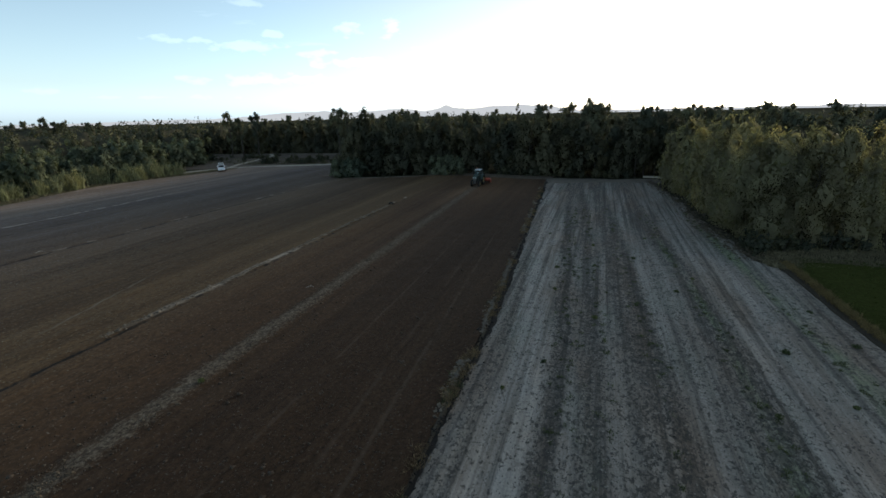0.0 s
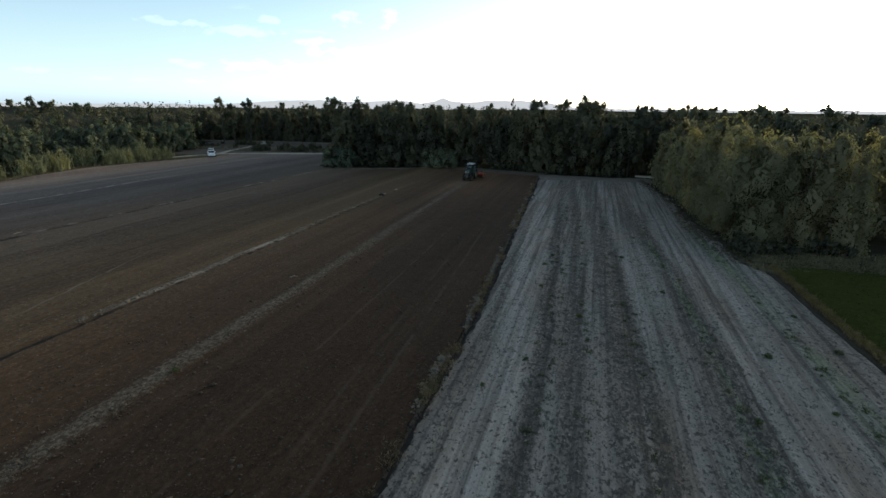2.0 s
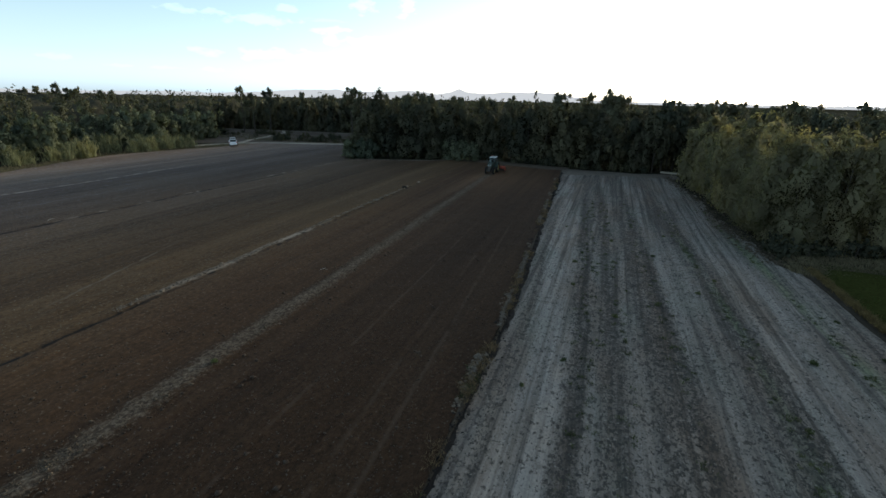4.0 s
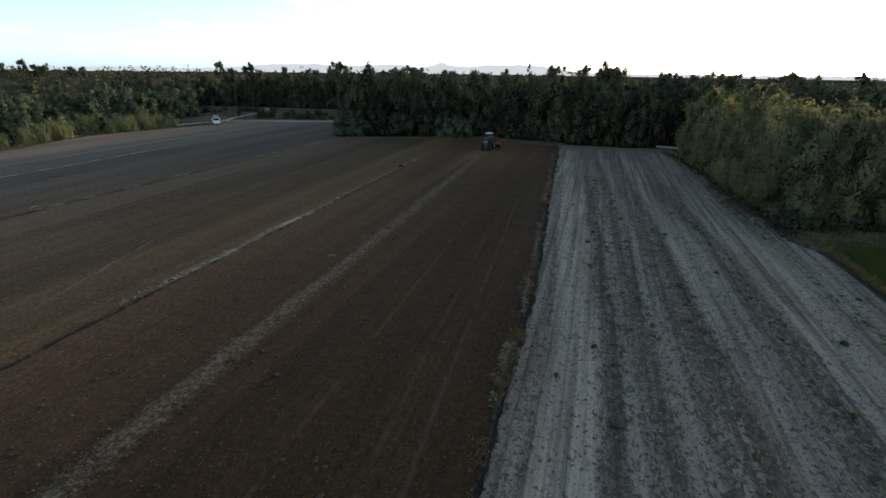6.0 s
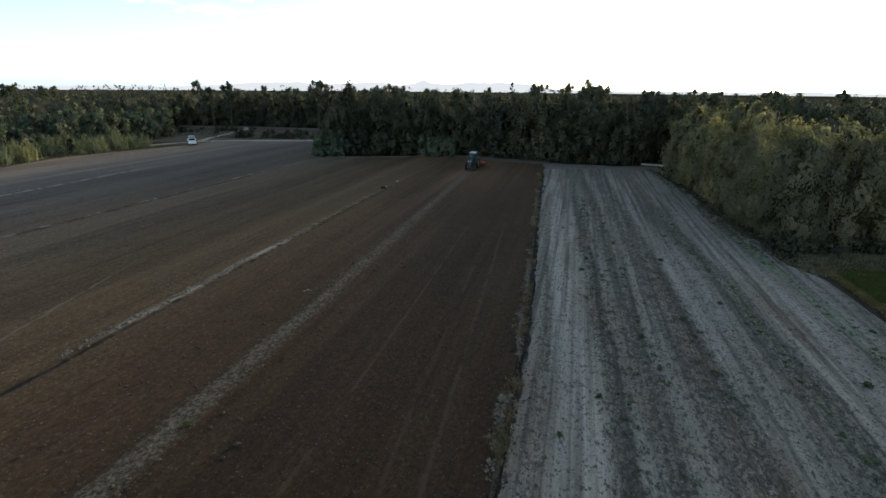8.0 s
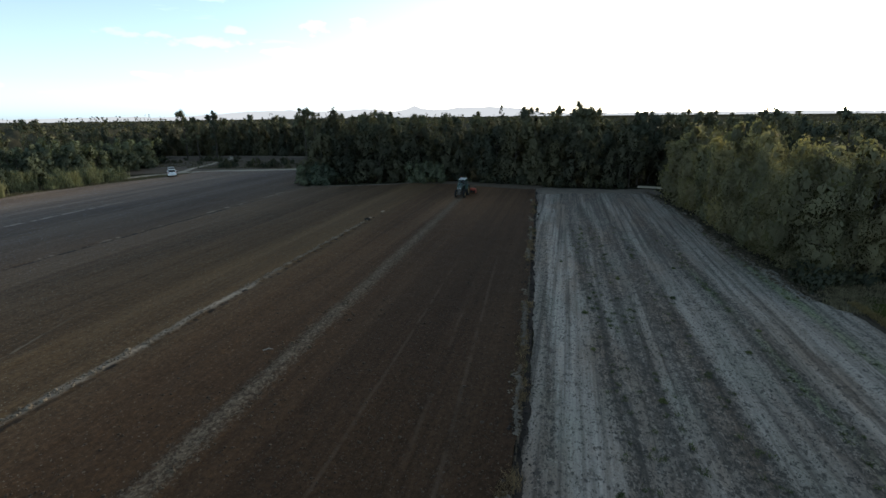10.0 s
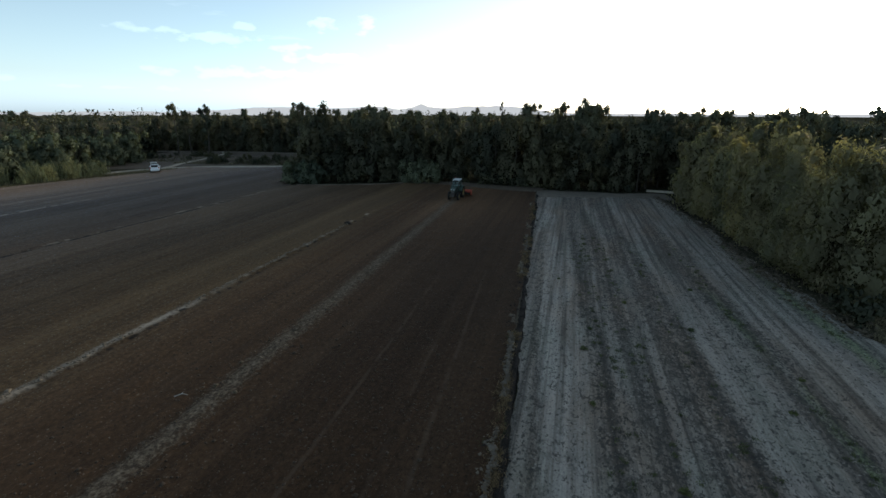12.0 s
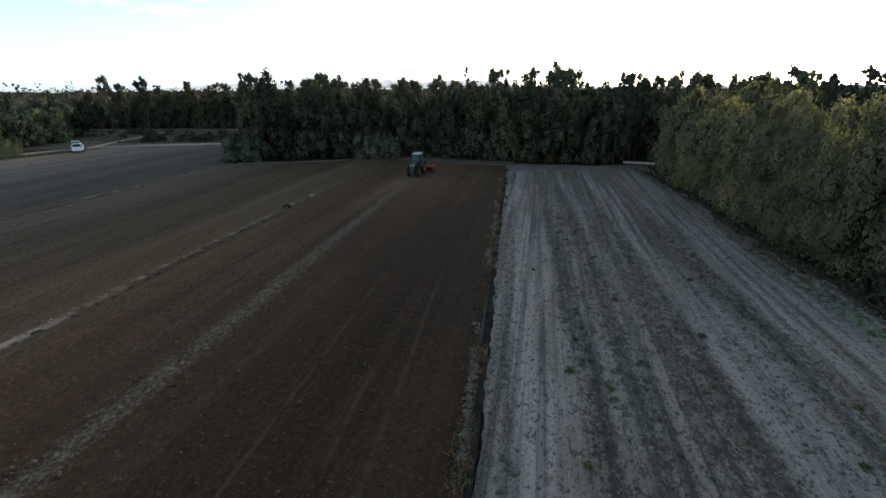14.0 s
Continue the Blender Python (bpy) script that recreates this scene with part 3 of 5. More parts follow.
def polyline_strip(name, pts, width, material, label, z=-0.2, category="track", seed=1, step=0.6, kind="structure", ragged=0.25):
    pts = np.array(pts, dtype=float)
    seg = np.r_[0, np.cumsum(np.hypot(*np.diff(pts, axis=0).T))]
    n = max(4, int(seg[-1] / step))
    t = np.linspace(0, seg[-1], n)
    c = np.stack([np.interp(t, seg, pts[:, 0]), np.interp(t, seg, pts[:, 1])], -1)
    ker = np.ones(5) / 5
    for k in (0, 1):
        c[2:-2, k] = np.convolve(c[:, k], ker, "same")[2:-2]
    d = np.gradient(c, axis=0)
    d /= np.linalg.norm(d, axis=1)[:, None] + 1e-9
    nrm = np.stack([-d[:, 1], d[:, 0]], -1)
    s = np.linspace(-1, 1, 6)[None, :]
    w = (width / 2 * (1 + ragged * hills(t, t * 0 + 2.2, 2.5 if ragged < 0.5 else 0.8, seed)))[:, None]
    x, y = c[:, :1] + nrm[:, :1] * s * w, c[:, 1:] + nrm[:, 1:] * s * w
    zz = z + 0.04 * (1 - s ** 2) + 0.03 * hills(x, y, 0.9, seed + 1)
    zz = np.where(np.abs(s) > 0.99, z - 0.25, zz)
    ob = new(name, mesh_from(name, np.stack([x, y, zz], -1).reshape(-1, 3), grid_faces(6, n), material, True))
    return tagged(ob, label, category, kind=kind)


make_ground()
make_tilled_field()
make_pale_field()


def make_meadow():
    us, vs = np.linspace(0, 1, 60), np.linspace(0, 1, 90)
    u, v = np.meshgrid(us, vs)
    y = -35 + v * (43.0 + 35)
    a = np.interp(y, [-35, 22, 32, 41, 47.5], [16.4, 15.5, 14.8, 14.6, 15.6])
    x = a + u * (75 - a)
    z = -0.02 + 0.06 * hills(x, y, 3, 31) + 0.03 * hills(x, y, 0.8, 32)
    rim = (u < 0.01) | (u > 0.99) | (v < 0.008) | (v > 0.992)
    z = np.where(rim, -0.34, z)
    ob = new("meadow", mesh_from("meadow", np.stack([x, y, z], -1).reshape(-1, 3), grid_faces(60, 90), MEADOW, True))
    return tagged(ob, "lush green meadow turf beside the ditch", "meadow", kind="structure")


def make_scrubland():
    us, vs = np.linspace(0, 1, 60), np.linspace(0, 1, 40)
    u, v = np.meshgrid(us, vs)
    x0 = -122 + u * 74
    ya = np.interp(x0, [-122, -100, -88, -62, -48], [92, 92, 99, 107, 108])
    y = ya + v * (142 - ya)
    x = x0
    z = -0.12 + 0.35 * np.maximum(0, hills(x, y, 7, 41)) * np.sin(np.pi * v) + 0.06 * hills(x, y, 1.5, 42)
    z = np.where((u < 0.01) | (u > 0.99) | (v < 0.01) | (v > 0.99), -0.4, z)
    ob = new("scrubland", mesh_from("scrubland", np.stack([x, y, z], -1).reshape(-1, 3), grid_faces(60, 40), SCRUBLAND, True))
    return tagged(ob, "rough brown scrub ground between field and woods", "scrub ground", kind="structure")


make_meadow()
make_scrubland()
polyline_strip("dirt_track", [(-93, 85.2), (-92.2, 90), (-90.6, 93.4), (-88.5, 95.6)], 0.4, TRACK, "thin pale sandy farm track beside the willows", -0.02, seed=92)
polyline_strip("dirt_track", [(-88.5, 95.6), (-89.5, 99), (-92.3, 105), (-94.2, 113), (-98.3, 122.7), (-100.3, 130.5), (-106, 136)], 1.5, TRACK,
               "pale sandy farm track along the field edge", 0.0, seed=91)
polyline_strip("dirt_track", [(-89, 96.2), (-82, 100.6), (-76.4, 103), (-62.7, 107.7), (-49, 109.5)], 2.2, TRACK, "pale sandy strip along the far field edge", 0.0, seed=93)
polyline_strip("dirt_track", [(-126, 133), (-114, 132.5), (-104, 136), (-96.6, 137), (-84.6, 137), (-73, 137.5), (-58, 139)], 2.6, HEADLAND, "faint sandy road in front of the woods", 0.04, seed=95, ragged=0.6)
polyline_strip("dirt_track", [(-48, 82.9), (-41.5, 84.8), (-35, 87.6), (-31, 90.2)], 0.7, HEADLAND, "thin pale sandy edge below the trees", -0.04, seed=97, ragged=0.7)
polyline_strip("headland", [(-9.2, 86.6), (-5, 86.0), (3, 86.6), (10, 87.4)], 6.6, HEADLAND, "brown trodden headland at the end of the field", -0.09, "headland", seed=100)
polyline_strip("headland", [(-33, 92.2), (-27, 92.4), (-21, 91.8), (-14, 90.2), (-8, 88.8)], 4.2, WOODEDGE, "brown trodden headland below the woods", -0.07, "headland", seed=109, ragged=0.45)
polyline_strip("dirt_track", [(7.6, 92.3), (9.0, 92.0), (11, 91.4), (17, 91.5), (28, 93)], 0.6, TRACK, "pale sandy path between the trees", 0.05, seed=99)
polyline_strip("ditch", [(16.0, -30), (15.1, 22), (14.35, 32), (14.2, 39), (14.0, 43)], 0.85, VERGE, "dark damp ditch between pale field and meadow", -0.26, "ditch", seed=101)
# dark strip along the trench, with the trench's shade put into its colour
polyline_strip("furrow", [(-4.80, -30), (-5.27, 10), (-5.38, 24), (-6.30, 40), (-6.94, 52), (-8.84, 87)], 0.85, DARKSOIL, "dark furrow beside the verge, its shade put into the colour", -0.15, "furrow", seed=107, step=0.2, ragged=0.3)
polyline_strip("verge", [(-4.9, -30), (-5.36, 10), (-5.52, 24), (-7.03, 52), (-8.93, 87)], 0.22, VERGE, "brown broken earth verge between two fields", -0.02, "verge", seed=103, step=0.2, ragged=0.75)


# ---- trees ----
def leaves(rng, centres, radii, count, length, width, droop=0.5, squash=1.0, fill=0.2, shell=(0.8, 1.12), hang=0.0):
    """Leaf quads on the shells of clumps, which bulge unevenly. centres (n,3), radii (n,)."""
    weight = radii ** 1.7
    k = rng.choice(len(radii), count, p=weight / weight.sum())
    d = rng.normal(size=(count, 3))
    d /= np.linalg.norm(d, axis=1)[:, None]
    rad = radii[k] * np.where(rng.rand(count) < fill, rng.uniform(0.2, 0.8, count), rng.uniform(*shell, count)) if shell else radii[k] * np.minimum(1.15, np.abs(rng.normal(size=count)) * 0.30 + 0.46)
    phase = rng.uniform(0, 6.28, (len(radii), 3))[k]
    rad *= 1 + 0.22 * np.sin(d[:, 0] * 4 + phase[:, 0]) * np.sin(d[:, 1] * 4 + phase[:, 1]) + 0.16 * np.sin(d[:, 2] * 6 + phase[:, 2])
    off = d * rad[:, None]
    off[:, 2] = off[:, 2] * squash - hang * radii[k] * rng.exponential(0.5, count)
    c = centres[k] + off
    axis = rng.normal(size=(count, 3)) * 0.6 + d * 0.2
    axis[:, 2] -= droop
    axis -= d * (axis * d).sum(1)[:, None] * 0.7
    axis /= np.linalg.norm(axis, axis=1)[:, None]
    side = np.cross(axis, d + rng.normal(size=(count, 3)) * 0.22)
    side /= np.linalg.norm(side, axis=1)[:, None] + 1e-6
    ln = length * rng.uniform(0.6, 1.35, count)[:, None]
    wd = width * rng.uniform(0.6, 1.35, count)[:, None]
    flip = np.where((np.cross(side, axis) * d).sum(1) < 0, -1.0, 1.0)[:, None]
    side = side * flip
    v = np.stack([c - axis * ln * 0.5, c + side * wd * 0.5 - axis * ln * 0.08, c + axis * ln * 0.5, c - side * wd * 0.5 - axis * ln * 0.08], 1).reshape(-1, 3)
    return v, np.arange(count * 4).reshape(-1, 4)


def leaf_normals(v, core, soft=0.18):
    """Leaves shade as the clump they belong to: normals lean away from the crown's core (an x, y, z point or one for each leaf)."""
    q = v.reshape(-1, 4, 3)
    n = np.cross(q[:, 1] - q[:, 3], q[:, 2] - q[:, 0])
    n /= np.linalg.norm(n, axis=1)[:, None] + 1e-9
    away = q.mean(1) - core
    away /= np.linalg.norm(away, axis=1)[:, None] + 1e-9
    n = n * soft + away
    n /= np.linalg.norm(n, axis=1)[:, None] + 1e-9
    return np.repeat(n, 4, 0)


def tube(points, radii, sides=7):
    """A tapering tube along a polyline, as verts and quads."""
    points = np.asarray(points, dtype=float)
    n = len(points)
    d = np.gradient(points, axis=0)
    d /= np.linalg.norm(d, axis=1)[:, None] + 1e-9
    ref = np.where(np.abs(d[:, 2:3]) > 0.9, np.array([[1.0, 0, 0]]), np.array([[0, 0, 1.0]]))
    a = np.cross(d, ref)
    a /= np.linalg.norm(a, axis=1)[:, None] + 1e-9
    b = np.cross(d, a)
    t = np.linspace(0, 2 * np.pi, sides + 1)[:-1]
    v = points[:, None] + (a[:, None] * np.cos(t)[None, :, None] + b[:, None] * np.sin(t)[None, :, None]) * np.asarray(radii)[:, None, None]
    i = np.arange(n * sides).reshape(n, sides)
    j = np.roll(i, -1, 1)
    return v.reshape(-1, 3), np.stack([i[:-1], j[:-1], j[1:], i[1:]], -1).reshape(-1, 4)


def joined(pieces):
    vs, fs, n = [], [], 0
    for v, f in pieces:
        vs.append(v)
        fs.append(f + n)
        n += len(v)
    return np.vstack(vs), np.vstack(fs)


def clothed(rng, cs, rs, count, leaf, droop, squash, round_by=0.35):
    """Leaves in loose clumps, thickest at their middles, with normals that follow the crown."""
    v, f = leaves(rng, cs, rs, count, leaf[0], leaf[1], droop, squash, 0.05, None, 0.6 * droop)
    # broad sprays further in, which close most of the gaps
    v, f = joined([(v, f), leaves(rng, cs, rs, len(cs) * 12, 0.9 * rs.mean(), 0.62 * rs.mean(), droop, squash, 0.0, (0.30, 0.62), 0.3 * droop)])
    mid = v.reshape(-1, 4, 3).mean(1)
    gap = (mid[:, None] - cs[None]) / np.array([1, 1, squash])
    near_clump = np.argmin((gap ** 2).sum(2) / (rs[None] ** 2), 1)
    hearts = cs * np.array([round_by, round_by, 1.0]) - np.array([0, 0, 0.45]) * rs[:, None]
    return v, f, leaf_normals(v, hearts[near_clump], 0.16)


def tree_shape(seed, height, reach, crown_from, clumps, clump_size, count, leaf, trunk_r=0.16, top_open=0.0, droop=0.5, lean=0.05, stems=1, squash=1.3, round_by=0.35):
    """Trunk with limbs, and a crown of leaf clumps at the limbs' ends. Returns two meshes' data."""
    rng = np.random.RandomState(seed)
    wood, cs, rs = [], [], []
    for s in range(stems):
        tilt = rng.normal(size=2) * (lean if stems == 1 else 0.16)
        hh = height * (1.0 if s == 0 else rng.uniform(0.75, 0.95))
        zs = np.linspace(-0.4, hh * 0.97, 9)
        bend = np.cumsum(rng.normal(size=(9, 2)) * 0.06 * reach / 2, 0)
        axis = np.stack([tilt[0] * zs + bend[:, 0] - bend[0, 0], tilt[1] * zs + bend[:, 1] - bend[0, 1], zs], -1)
        wood.append(tube(axis, np.linspace(trunk_r, trunk_r * 0.15, 9) * (1.0 if s == 0 else 0.7), 8))
        for i in range(max(3, clumps // stems)):
            f = crown_from + (1 - crown_from) * (i + rng.rand()) / max(3, clumps // stems)
            z = f * hh
            base = np.array([np.interp(z * 0.86, zs, axis[:, k]) for k in range(3)])
            g = (f - crown_from) / (1 - crown_from)
            out = reach * (0.35 + 0.75 * math.sin(math.pi * min(1, 0.12 + 0.74 * g)) ** 0.9) * rng.uniform(0.45, 1.0)
            if g > 0.93:
                out *= 0.3
            a = rng.uniform(0, 2 * np.pi)
            tip = np.array([np.interp(z, zs, axis[:, 0]) + out * math.cos(a), np.interp(z, zs, axis[:, 1]) + out * math.sin(a), z + rng.uniform(-0.1, 0.2)])
            midp = (base + tip) / 2 + np.array([0, 0, 0.12 * out])
            r0 = trunk_r * 0.38 * (1.1 - 0.7 * g)
            wood.append(tube([base, midp, tip], [r0, r0 * 0.6, r0 * 0.2], 5))
            size = clump_size * rng.uniform(0.6, 1.2) * (1 - top_open * g)
            cs.append(tip)
            rs.append(size)
            for _ in range(2):
                cs.append(tip + rng.normal(size=3) * size * np.array([0.6, 0.6, 0.75]))
                rs.append(size * rng.uniform(0.4, 0.7))
    cs, rs = np.array(cs), np.array(rs)
    cs[:, 2] = np.maximum(cs[:, 2], rs * 0.8)
    return joined(wood), clothed(rng, cs, rs, count, leaf, droop, squash, round_by)


def gum_shape(seed, height, reach, clump_size, count, leaf, trunk_r=0.2, fork=0.55, limbs=5, droop=0.9, lean=0.05, squash=1.15, skirt=0):
    """A tall tree with a bare bent trunk that forks high up into rising limbs, each with separate tufts and gaps between."""
    rng = np.random.RandomState(seed)
    wood, cs, rs = [], [], []
    zs = np.linspace(-0.4, height * 0.93, 10)
    tilt, bend = rng.normal(size=2) * lean, np.cumsum(rng.normal(size=(10, 2)) * 0.10, 0)
    axis = np.stack([tilt[0] * zs + bend[:, 0] - bend[0, 0], tilt[1] * zs + bend[:, 1] - bend[0, 1], zs], -1)
    wood.append(tube(axis, np.linspace(trunk_r, trunk_r * 0.2, 10), 8))
    on = lambda z: np.array([np.interp(z, zs, axis[:, k]) for k in range(3)])
    turn = rng.uniform(0, 6.28)
    for i in range(limbs):
        z0 = height * (fork + (0.9 - fork) * (i + 0.5 * rng.rand()) / limbs)
        a = turn + i * 2.4 + rng.normal() * 0.4
        out = reach * rng.uniform(0.45, 1.0) * (1.15 - 0.5 * i / limbs)
        rise = min(height * 0.97 - z0, out * rng.uniform(0.7, 1.7))
        base = on(z0)
        tip = base + np.array([out * math.cos(a), out * math.sin(a), rise])
        wood.append(tube([base, base * 0.5 + tip * 0.5 - np.array([0, 0, 0.1 * out]), tip], [trunk_r * 0.4, trunk_r * 0.28, trunk_r * 0.1], 5))
        size = clump_size * rng.uniform(0.7, 1.15)
        for q in range(4):
            w = (0.0, 0.0, 0.35, 0.6)[q]
            cs.append(tip * (1 - w) + base * w + rng.normal(size=3) * size * (0.2 + 0.45 * (q > 0)))
            rs.append(size * (1.0, 0.62, 0.6, 0.5)[q] * rng.uniform(0.8, 1.15))
    top = on(height * 0.93)
    for q in range(3):
        cs.append(top + rng.normal(size=3) * clump_size * 0.4)
        rs.append(clump_size * rng.uniform(0.55, 0.9))
    for q in range(skirt):
        z = height * rng.uniform(0.15, fork + 0.1)
        a = rng.uniform(0, 6.28)
        cs.append(on(z) + np.array([math.cos(a), math.sin(a), 0]) * reach * rng.uniform(0.3, 0.8))
        rs.append(clump_size * rng.uniform(0.8, 1.3))
    return joined(wood), clothed(rng, np.array(cs), np.array(rs), count, leaf, droop, squash)


def make_tree(name, seed, label, category, material, **shape):
    """A tree at the origin, to be copied."""
    wood, crown = gum_shape(seed, **shape) if "fork" in shape else tree_shape(seed, **shape)
    ob = thing(name, Matrix(), label, category)
    part_mesh("trunk", mesh_from("trunk", *wood, BARK, True), ob, "grey-brown trunk with bare limbs")
    me = mesh_from("crown", crown[0], crown[1], material, True, normals=crown[2])
    part_mesh("crown", me, ob)
    return ob


def plant(models, spots, group, rng, size=(0.88, 1.12)):
    """Copies of the models at (x, y) spots, each turned and scaled; the last step moves the models themselves into the first spots."""
    for i, (x, y) in enumerate(spots):
        model = models[i % len(models)]
        s = rng.uniform(*size)
        m = pose(x, y, -0.25, rng.uniform(-2, 2), rng.uniform(-2, 2), rng.uniform(0, 360))
        ob = model if i < len(models) else copy_thing(model, m)
        ob.matrix_basis = m @ Matrix.Diagonal((s, s, s * rng.uniform(0.93, 1.08), 1))
        tagged(ob, group=group)


def along(pts, step, rng, jitter=0.5, side=0.0):
    """Spots along a polyline, moved sideways by side."""
    pts = np.array(pts, dtype=float)
    seg = np.r_[0, np.cumsum(np.hypot(*np.diff(pts, axis=0).T))]
    out = []
    for t in np.arange(step * 0.3, seg[-1], step):
        k = min(np.searchsorted(seg, t, "right") - 1, len(pts) - 2)
        d = (pts[k + 1] - pts[k]) / np.hypot(*(pts[k + 1] - pts[k]))
        p = pts[k] + d * (t - seg[k]) + np.array([-d[1], d[0]]) * side
        out.append(tuple(p + rng.uniform(-jitter, jitter, 2)))
    return out


rng = np.random.RandomState(7)
MID_LINE = [(-48.5, 88), (-35, 92), (-29, 96), (-21, 95), (-10, 92.2), (6.5, 91.6)]
EAST_LINE = [(12.6, 88), (12.0, 78), (12.7, 66), (13.4, 56), (14.4, 49), (22, 48.6)]

broad = [make_tree("broad_tree", 100 + i, "dense dark olive tree with foliage down to the ground", "tree", LEAF_WIDE, height=h, reach=r, crown_from=0.08,
                   clumps=18, clump_size=1.5, count=3800, leaf=(0.48, 0.23), top_open=0.35, droop=0.9, squash=1.5) for i, (h, r) in enumerate(((9.0, 2.1), (10.0, 2.4), (10.6, 2.0), (9.5, 2.6)))]
plant(broad, along(MID_LINE, 3.3, rng, 0.6, 0.5) + along(MID_LINE, 3.6, rng, 0.8, 4.2) + [(6.0, 98.5), (9.2, 99.5), (12.2, 97.5), (15.5, 98), (8, 104), (13, 103)], "trees along the far field edge", rng, (0.66, 1.12))
plant([copy_thing(broad[0], Matrix()), copy_thing(broad[2], Matrix())], along([(-132, 133), (-120, 138.5), (-104, 140), (-84, 140.5), (-64, 141), (-50, 130), (-47, 112)], 3.7, rng, 0.9, 0), "trees behind the sandy road", rng, (0.78, 0.98))

EAST_LABEL = "dense olive-green tree with drooping foliage beside the pale field"
near = [make_tree("broad_tree", 120 + i, EAST_LABEL, "tree", LEAF_OLIVE, height=h, reach=2.4, crown_from=0.07,
                  clumps=26, clump_size=1.4, count=30000, leaf=(0.225, 0.112), top_open=0.25, droop=1.1, squash=1.6) for i, h in enumerate((8.0, 8.9, 9.5))]
far_near = [make_tree("broad_tree", 124 + i, EAST_LABEL, "tree", LEAF_OLIVE, height=h, reach=2.4, crown_from=0.07,
                      clumps=26, clump_size=1.4, count=9000, leaf=(0.42, 0.21), top_open=0.25, droop=1.1, squash=1.6) for i, h in enumerate((8.2, 9.3))]
east_spots = along(EAST_LINE, 3.2, rng, 0.5, 0.4)
plant(near, [p for p in east_spots if p[1] < 61], "trees beside the pale field", rng, (0.84, 1.05))
plant(far_near, [p for p in east_spots if p[1] >= 61], "trees beside the pale field", rng, (0.84, 1.05))
back = [make_tree("broad_tree", 130 + i, EAST_LABEL, "tree", LEAF_OLIVE, height=h, reach=2.5, crown_from=0.2,
                  clumps=18, clump_size=1.5, count=3000, leaf=(0.50, 0.23), top_open=0.25, droop=0.9, squash=1.4) for i, h in enumerate((9.0, 9.8))]
plant(back, along([(16.5, 90), (17.2, 66), (19, 54), (27, 55), (38, 56)], 4.6, rng, 1.0, 0), "trees beside the pale field", rng, (0.92, 1.05))

tall = [make_tree("tall_tree", 140 + i, "tall slender dark tree with ragged open top", "tree", LEAF_TALL, height=h, reach=1.8, clump_size=1.1, count=1100, leaf=(0.50, 0.27),
                  fork=0.5, limbs=6, skirt=8) for i, h in enumerate((12.2, 13.2, 12.6, 11.6))]
tall_spots = along(MID_LINE, 5.5, rng, 1.8, 8.5)
tall_spots += along([(-122, 143), (-104, 145), (-84, 145), (-66, 146), (-46, 130), (-44, 108)], 4.6, rng, 1.2, 0) + along([(-122, 146), (-84, 148), (-60, 150)], 5.0, rng, 2.0, 0)
plant(tall, tall_spots, "tall trees of the woods", rng, (0.72, 0.9))
# the trees that stand out above the rest: x, y, height
EMERGENT = [(-76, 131, 14.2), (-73.4, 132.5, 13.4), (-38, 93.5, 13.0), (-45, 104, 12.4), (-33, 103, 12.0), (-30, 105, 11.6), (-25.5, 103, 12.0), (-21.5, 102, 11.8), (-12.0, 102, 13.3), (-7.2, 102, 13.1), (-18.6, 104, 11.9),
            (-1.3, 99.5, 13.3), (-3.0, 100.5, 12.9), (0.6, 103, 11.8), (7.9, 96, 12.6), (10, 98, 11.5), (15.2, 91, 12.2), (18.0, 91, 11.4), (21.0, 87, 11.8), (20.4, 90, 11.2), (24.5, 78.5, 11.0), (29, 74, 11.4), (33, 66, 11.0),
            (-41, 105, 12.0), (-35.5, 105, 12.2), (-27.8, 105, 12.0), (-52, 134, 12.4), (-62, 140, 12.2), (-69.5, 140, 12.6),
            (-113.3, 126.7, 13.8), (-110.9, 129, 12.4), (-106.4, 131, 13.0), (-99.8, 140, 12.6), (-93.2, 141, 12.0), (-89.2, 141, 12.2), (-84, 142, 12.3), (-80, 143, 11.8), (-66, 141, 11.8), (-58, 138, 12.0),
            (-219, 128, 11.8), (-211, 128, 13.0), (-200, 128, 14.0), (-197, 130, 12.8), (-190, 128, 12.2), (-177, 128, 12.0), (-174, 130, 11.8), (-155, 128, 11.0),
            (14.9, 99, 11.8), (18.3, 98, 11.7), (32.6, 84, 12.2), (36, 82, 11.5), (27, 88, 11.4), (23.5, 94, 11.6)]
crest = [make_tree("tall_tree", 150 + i, "tall dark tree with separate tufts on rising limbs above the woods", "tree", LEAF_TALL, height=h, reach=w, clump_size=0.84, count=2100, leaf=(0.38, 0.19),
                   fork=k, limbs=c, lean=0.07, skirt=4) for i, (h, w, c, k) in enumerate(((12.2, 1.5, 6, 0.60), (13.2, 2.0, 7, 0.55), (12.6, 1.2, 5, 0.66), (11.6, 1.8, 6, 0.62)))]
for i, (x, y, h) in enumerate(EMERGENT):
    s = h / (12.2, 13.2, 12.6, 11.6)[i % 4]
    ob = crest[i] if i < 4 else copy_thing(crest[i % 4], Matrix())
    ob.matrix_basis = pose(x, y, -0.2, 0, 0, rng.uniform(0, 360)) @ Matrix.Diagonal((s, s, s, 1))
    tagged(ob, group="tall trees of the woods")
plant([copy_thing(crest[1], Matrix()), copy_thing(crest[3], Matrix())], along([(22, 92), (24, 75), (27, 64), (42, 62)], 5.5, rng, 1.6, 0) + along([(-2, 103), (34, 103)], 3.8, rng, 1.8, 0), "tall trees of the woods", rng, (0.78, 0.95))

